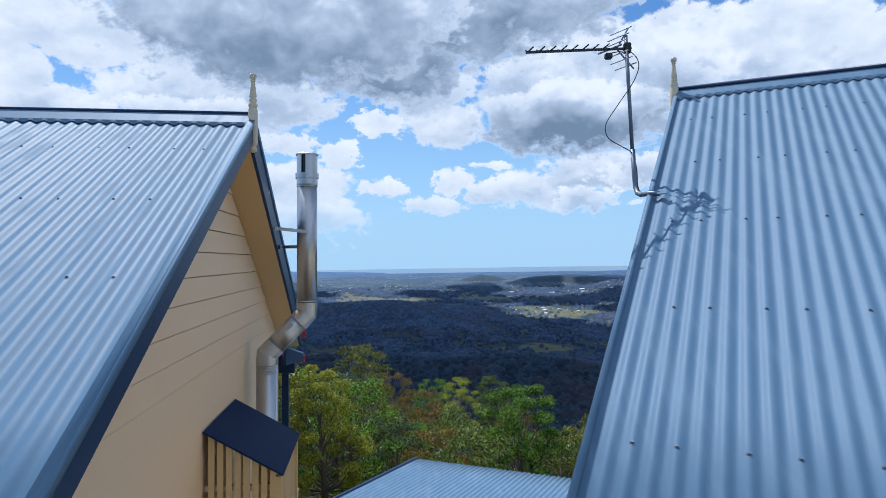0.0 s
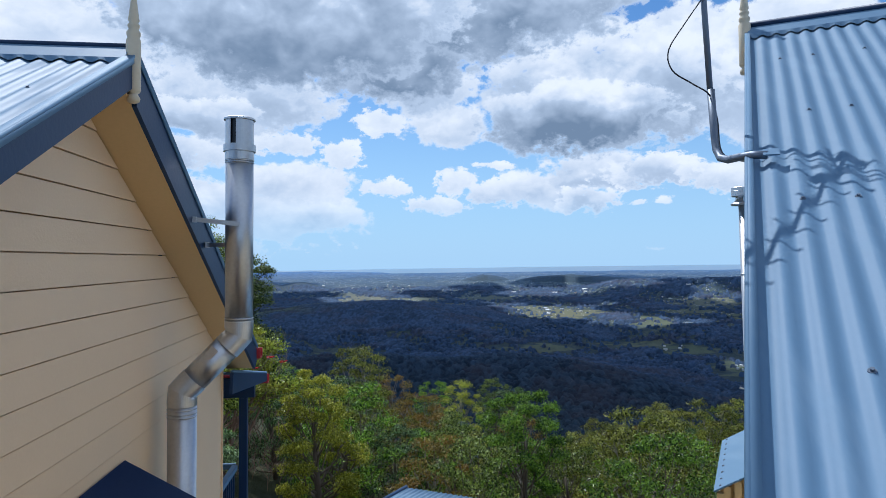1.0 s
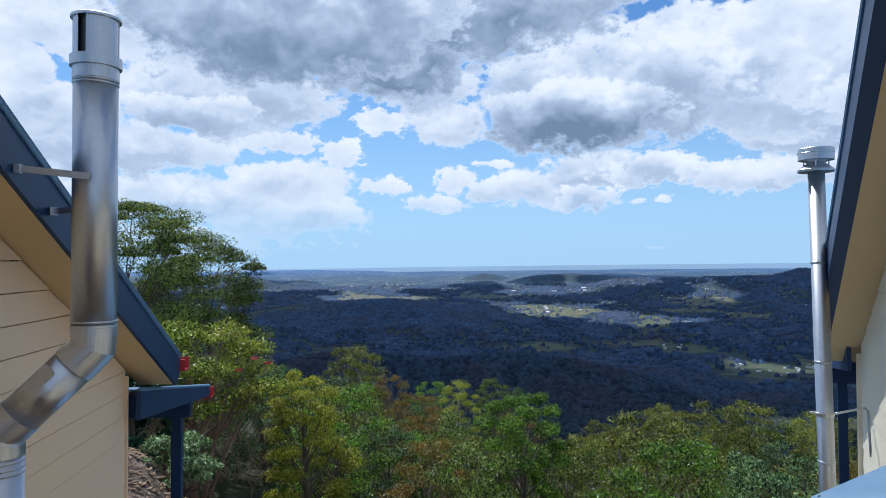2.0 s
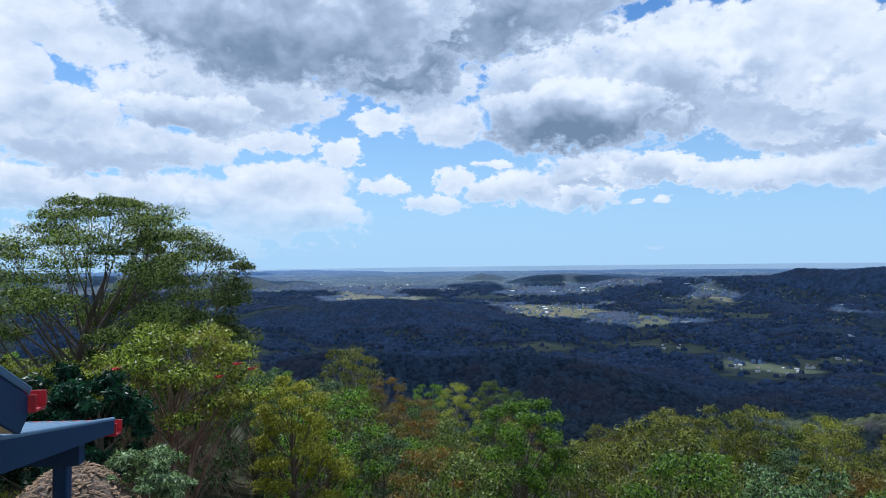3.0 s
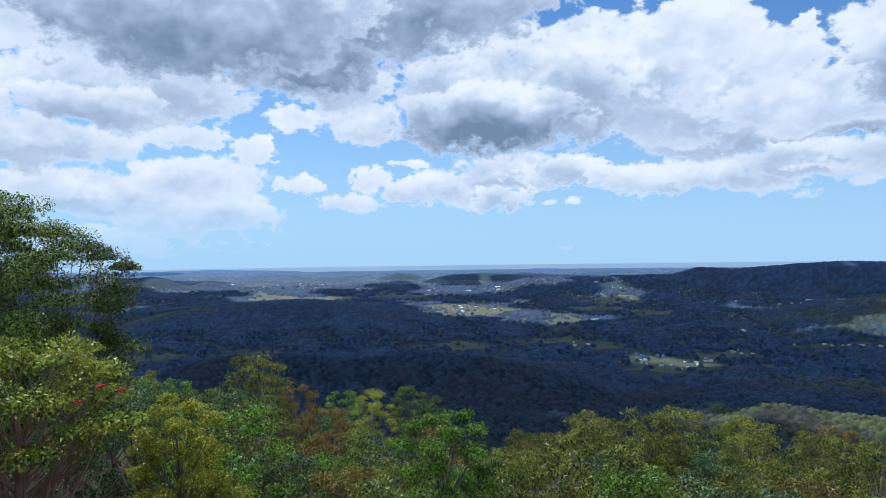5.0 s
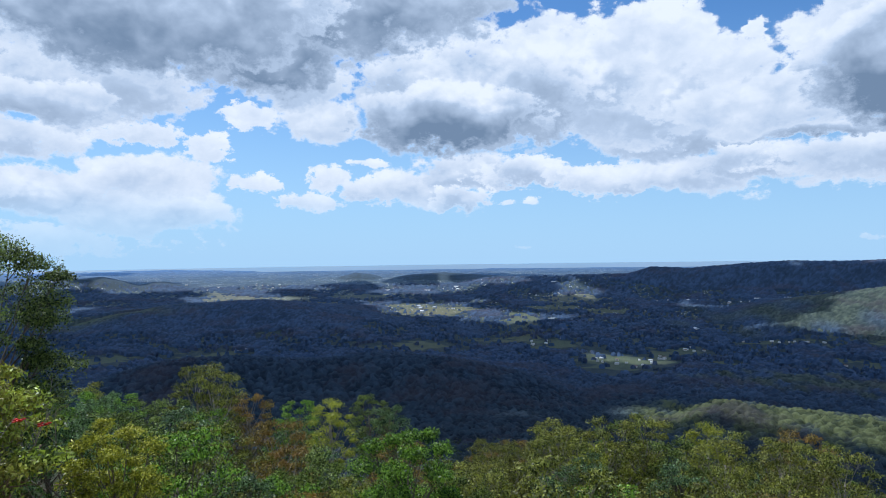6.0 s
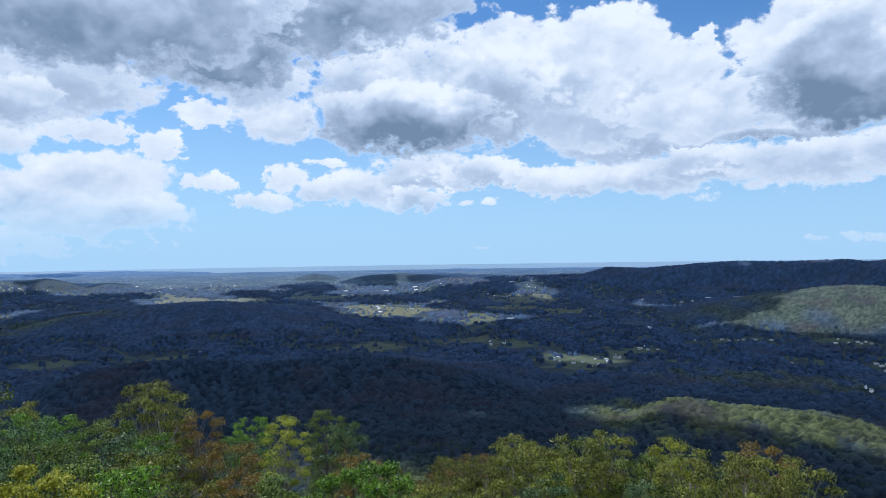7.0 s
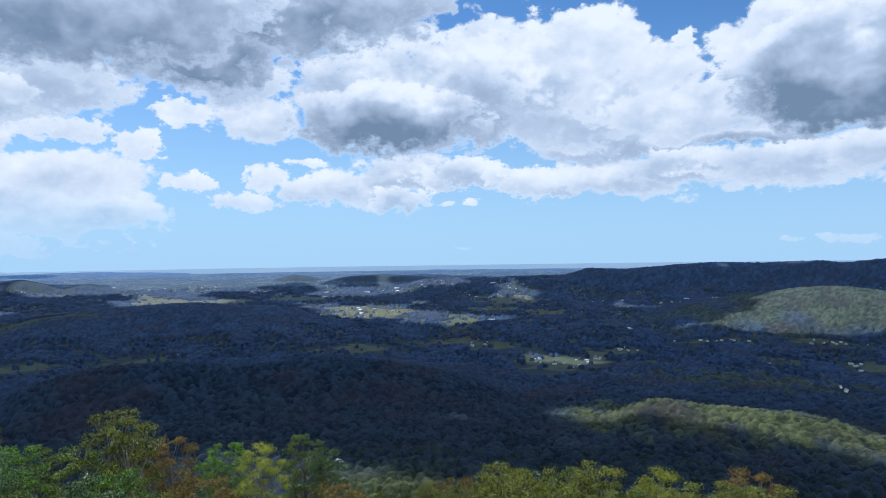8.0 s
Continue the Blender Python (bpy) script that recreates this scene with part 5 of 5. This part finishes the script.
def canopy(name, label, mat):
    """The forest of the valley seen from above as one sheet of joined crowns, let down below the ground where the land is open."""
    g = np.random.default_rng(2)
    az = np.arange(-33, 53, 0.14)
    rad = np.concatenate([np.geomspace(420, 1100, 340), np.geomspace(1106, 3500, 190)])
    A, R = np.meshgrid(az, rad)
    A = A + g.uniform(-0.04, 0.04, A.shape)
    R = R * (1 + g.uniform(-0.0015, 0.0015, R.shape))
    X, Y = EYE.x + R * np.sin(np.radians(A)), EYE.y + R * np.cos(np.radians(A))
    Z = np.array([land(x, y) for x, y in zip(X.ravel(), Y.ravel())]).reshape(X.shape)
    share, tone, cx, cy = crowns(X, Y, 7.5, 0.0)
    big, tone2, _, _ = crowns(X, Y, 13.0, 5.0)
    ca, cr = np.degrees(np.arctan2(cx - EYE.x, cy - EYE.y)), np.hypot(cx - EYE.x, cy - EYE.y)
    wob = lambda k, f, h: np.sin(ca * f + k) * np.cos(cr / h + 1.7 * k) + 0.6 * np.sin(ca * f * 2.3 + cr / h * 0.7 + k)
    bare = np.zeros(X.shape, bool)
    for f in FIELDS:
        open_w, open_d = (1.15, 1.6) if f[1] < 2000 else (0.85, 1.2)
        bare |= ((ca - f[0]) / f[2] / open_w) ** 2 + ((cr - f[1] + 0.35 * f[3]) / f[3] / open_d) ** 2 + 0.5 * wob(f[0], 1.6, 25) < 1.0
    bare &= tone2 < 0.94
    for f in ((20.1, 2275, 0.55, 60), (47.0, 1345, 0.5, 85)):
        bare |= ((ca - f[0]) / f[2]) ** 2 + ((cr - f[1]) / f[3]) ** 2 < 1.0
    thin = np.clip((cr - 1250) / 500, 0, 1) * (0.5 + 0.5 * wob(1.0, 0.55, 75) - 0.05)
    bare |= (tone2 + 0.25 * tone < np.clip(thin, 0, 0.75)) & (np.hypot((ca + 7) / 13, (cr - 2300) / 330) > 1) & (np.hypot((ca - 40) / 15, (cr - 3250) / 260) > 1) & (np.hypot((ca - 44) / 12, (cr - 2450) / 330) > 1)
    grow = np.where(bare, -8.0, 1.0 + np.sqrt(share) * (3.6 + 4.6 * tone) + big * 2.2)
    Z = Z + np.where(R > 3440, -12.0, grow) - np.clip((450 - R) / 30, 0, 1) * 8
    # pale paints sunlight on the ridge crest and the other lit stands
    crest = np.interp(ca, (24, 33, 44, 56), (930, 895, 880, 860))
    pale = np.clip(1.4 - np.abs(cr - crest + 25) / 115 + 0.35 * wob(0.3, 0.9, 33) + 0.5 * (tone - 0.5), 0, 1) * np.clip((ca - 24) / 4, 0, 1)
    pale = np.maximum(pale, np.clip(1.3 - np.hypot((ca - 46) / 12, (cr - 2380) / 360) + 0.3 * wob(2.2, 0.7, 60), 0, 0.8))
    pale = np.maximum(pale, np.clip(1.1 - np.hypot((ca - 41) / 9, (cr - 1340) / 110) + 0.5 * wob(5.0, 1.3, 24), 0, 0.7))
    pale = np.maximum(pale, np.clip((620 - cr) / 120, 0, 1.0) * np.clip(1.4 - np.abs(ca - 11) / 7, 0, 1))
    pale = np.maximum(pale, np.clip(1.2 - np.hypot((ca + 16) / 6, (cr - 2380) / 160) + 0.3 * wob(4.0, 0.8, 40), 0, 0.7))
    far_haze = np.interp(cr, (600, 1000, 1700, 2600, 3500), (0.08, 0.30, 1.1, 1.7, 2.1))       # distance haze painted on the canopy, stronger far out
    n, m = X.shape
    idx = np.arange(n * m).reshape(n, m)
    quads = np.stack([idx[:-1, :-1], idx[1:, :-1], idx[1:, 1:], idx[:-1, 1:]], 2).reshape(-1, 4)
    me = bpy.data.meshes.new(name)
    me.vertices.add(n * m)
    me.vertices.foreach_set("co", np.stack([X, Y, Z], 2).ravel())
    me.loops.add(quads.size)
    me.loops.foreach_set("vertex_index", quads.ravel())
    me.polygons.add(len(quads))
    me.polygons.foreach_set("loop_start", np.arange(0, quads.size, 4))
    me.update(calc_edges=True)
    me.attributes.new("tone_sun_haze", "FLOAT_VECTOR", "POINT").data.foreach_set("vector", np.stack([tone, pale, far_haze], 2).astype(np.float32).ravel())
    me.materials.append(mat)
    me.shade_smooth()
    return tagged(new(name, me), label, "woodland", kind="stuff")


def canopy_material(name, dark, light, sunlit_dark, sunlit_light, far_haze):
    """Gum foliage; blue sheen paints distance haze, paler yellower colours paint sunlit stands."""
    m = bpy.data.materials.new(name)
    m.use_nodes = True
    g = Graph(m.node_tree)
    pos = g.node("ShaderNodeNewGeometry").outputs["Position"]
    at = g.node("ShaderNodeAttribute")
    at.attribute_name = "tone_sun_haze"
    kind = g.node("ShaderNodeSeparateXYZ", Vector=at.outputs["Vector"]).outputs
    leafy = g.noise(pos, 0.9, 4.0, 0.75)
    stand = g.noise(pos, 0.012, 4.0, 0.6)
    mixed = g.ramp(g.math("ADD", g.math("MULTIPLY", kind[0], 0.55), g.math("ADD", g.math("MULTIPLY", leafy, 0.6), g.math("MULTIPLY", stand, 0.6))), 0.55, 1.40)
    # sunlit stands get lighter, yellower leaf colours: sunlight put into the base colour
    col = g.mix(kind[1], g.mix(mixed, dark, light), g.mix(mixed, sunlit_dark, sunlit_light))
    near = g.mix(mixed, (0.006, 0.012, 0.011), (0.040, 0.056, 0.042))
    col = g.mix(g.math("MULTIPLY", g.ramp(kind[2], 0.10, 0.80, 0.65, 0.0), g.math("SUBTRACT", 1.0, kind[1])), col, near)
    # greys the far canopy towards blue: distance haze put into the base colour
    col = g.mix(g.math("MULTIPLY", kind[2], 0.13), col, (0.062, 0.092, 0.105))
    col = g.mix(g.math("MULTIPLY", g.ramp(g.noise(pos, 0.007, 5.0, 0.65), 0.48, 0.66), 0.55), col, (0.062, 0.054, 0.066))
    b = g.node("ShaderNodeBsdfPrincipled", Roughness=0.8)
    b.inputs["Specular IOR Level"].default_value = 0.15
    b.inputs["Sheen Roughness"].default_value = 0.5
    g.feed(b.inputs["Sheen Weight"], g.math("MULTIPLY", g.ramp(kind[1], 0.0, 1.0, far_haze, far_haze * 0.2), kind[2]))
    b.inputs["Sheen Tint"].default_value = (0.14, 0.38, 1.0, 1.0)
    g.feed(b.inputs["Base Color"], col)
    bump = g.node("ShaderNodeBump", Strength=1.0, Distance=1.6, Height=leafy)
    m.node_tree.links.new(bump.outputs[0], b.inputs["Normal"])
    out = g.node("ShaderNodeOutputMaterial")
    m.node_tree.links.new(b.outputs[0], out.inputs[0])
    return m


LEAF["slope"] = leaf_material("slope_forest_leaves", (0.020, 0.038, 0.013), (0.125, 0.165, 0.050))
far_wood("woodland", "dense eucalypt forest on the lower slope", 900, 112, 330, 70, 3.4, 1, "slope", 0.38)
far_wood("woodland", "eucalypt forest at the foot of the slope", 2700, 320, 640, 100, 3.2, 4, "slope", 0.5, -33, 53)
# blue in the first two colours is distance haze; next two paint sunlight
canopy("woodland", "dark forest canopy with blue haze filling the valley", canopy_material("valley_forest_leaves", (0.012, 0.028, 0.062), (0.068, 0.122, 0.235), (0.024, 0.036, 0.016), (0.150, 0.175, 0.075), 0.04))


# ---- farmhouses and sheds in the valley ----
def farmhouse(label, length, width, height, roof_mat, wall_mat):
    h = tagged(new("farmhouse"), label, "house", "houses in the valley")
    a, b = length / 2, width / 2
    part("wall", boxed((-a, -b, -3), (a, b, height)), wall_mat, h)
    part("roof", prism([(-b - 0.6, height - 0.1), (b + 0.6, height - 0.1), (0, height + width * 0.25)], -a - 0.6, a + 0.6), roof_mat, h)
    return h


WHITE_ROOF = material("white_roof_sheet", (0.52, 0.54, 0.56), 0.5)
TILE_ROOF = material("dark_tile_roof", (0.22, 0.13, 0.10), 0.7)
GREY_ROOF = material("grey_roof_sheet", (0.45, 0.48, 0.50), 0.55)
PLASTER = material("pale_render", (0.62, 0.60, 0.56), 0.8)
homes = [farmhouse("low pale house with a grey roof among trees", 12, 8, 3.0, GREY_ROOF, PLASTER), farmhouse("long shed with a white roof among trees", 18, 9, 3.6, WHITE_ROOF, PLASTER),
         farmhouse("small house with a brown tiled roof among trees", 13, 9, 3.2, TILE_ROOF, PLASTER), farmhouse("large white roofed shed in the valley", 34, 16, 5.0, WHITE_ROOF, PLASTER)]
# clusters: azimuth, distance, spread in degrees, spread in metres, how many
CLUSTERS = [(26.0, 1531, 2.6, 80, 14), (28.8, 1616, 1.0, 50, 5), (-5.7, 1705, 1.0, 25, 7), (-13.6, 1572, 0.8, 18, 4), (41.4, 1619, 1.2, 25, 5), (48.5, 1680, 1.5, 50, 7), (31.5, 2115, 0.8, 14, 4), (9.9, 2560, 3.0, 80, 7), (33.5, 2780, 4.5, 50, 20),
            (11, 3230, 5.5, 110, 20), (-5, 3400, 6.0, 140, 16), (20, 1790, 3.0, 60, 6), (6, 560, 1.6, 30, 3), (21, 2950, 4.0, 120, 10), (37.7, 1925, 3.0, 25, 9), (45.6, 1970, 2.2, 30, 8), (31, 1730, 2.5, 60, 8)]
lot = random.Random(12)
fresh = set()
for ca, cr, wa, wr, many in CLUSTERS:
    for i in range(many):
        a, r = ca + lot.gauss(0, wa * 0.6), cr + lot.gauss(0, wr * 0.6)
        x, y = EYE.x + r * math.sin(radians(a)), EYE.y + r * math.cos(radians(a))
        kind = lot.choice((0, 0, 1, 1, 2, 3 if r > 2000 else 0))
        m = pose(x, y, land(x, y) + (1.5 if r > 1200 else 5.0), 0, 0, lot.uniform(0, 180)) @ Matrix.Scale(0.72 if r < 2000 else 0.9, 4)
        if kind in fresh:
            copy_thing(homes[kind], m)
        else:
            homes[kind].matrix_world = m
            fresh.add(kind)


# ---- water in the valley ----
def pool(name, label, a, r, wa, wr):
    verts, n = [], 40
    for i in range(n):
        t = i * math.tau / n
        f = 1 + 0.35 * noise.noise(Vector((math.cos(t) * 1.7, math.sin(t) * 1.7, r)))
        aa, rr = a + wa * f * math.cos(t), r + wr * f * math.sin(t)
        x, y = EYE.x + rr * math.sin(radians(aa)), EYE.y + rr * math.cos(radians(aa))
        verts.append((x, y, land(x, y) + 2.5))
    verts.append((sum(v[0] for v in verts) / n, sum(v[1] for v in verts) / n, sum(v[2] for v in verts) / n + 0.5))
    return tagged(new(name, grid_mesh(name, verts, [(i, (i + 1) % n, n) for i in range(n)], POOL)), label, "water", kind="structure")


POOL = material("still_water", (0.10, 0.14, 0.17), 0.12, vary=0.05)
pool("water", "pale reflecting farm pond", 20.1, 2290, 0.35, 40)
pool("water", "bright bend of a river among trees", 46.75, 1385, 0.13, 26)
pool("water", "bright reach of a river among trees", 47.1, 1352, 0.16, 30)
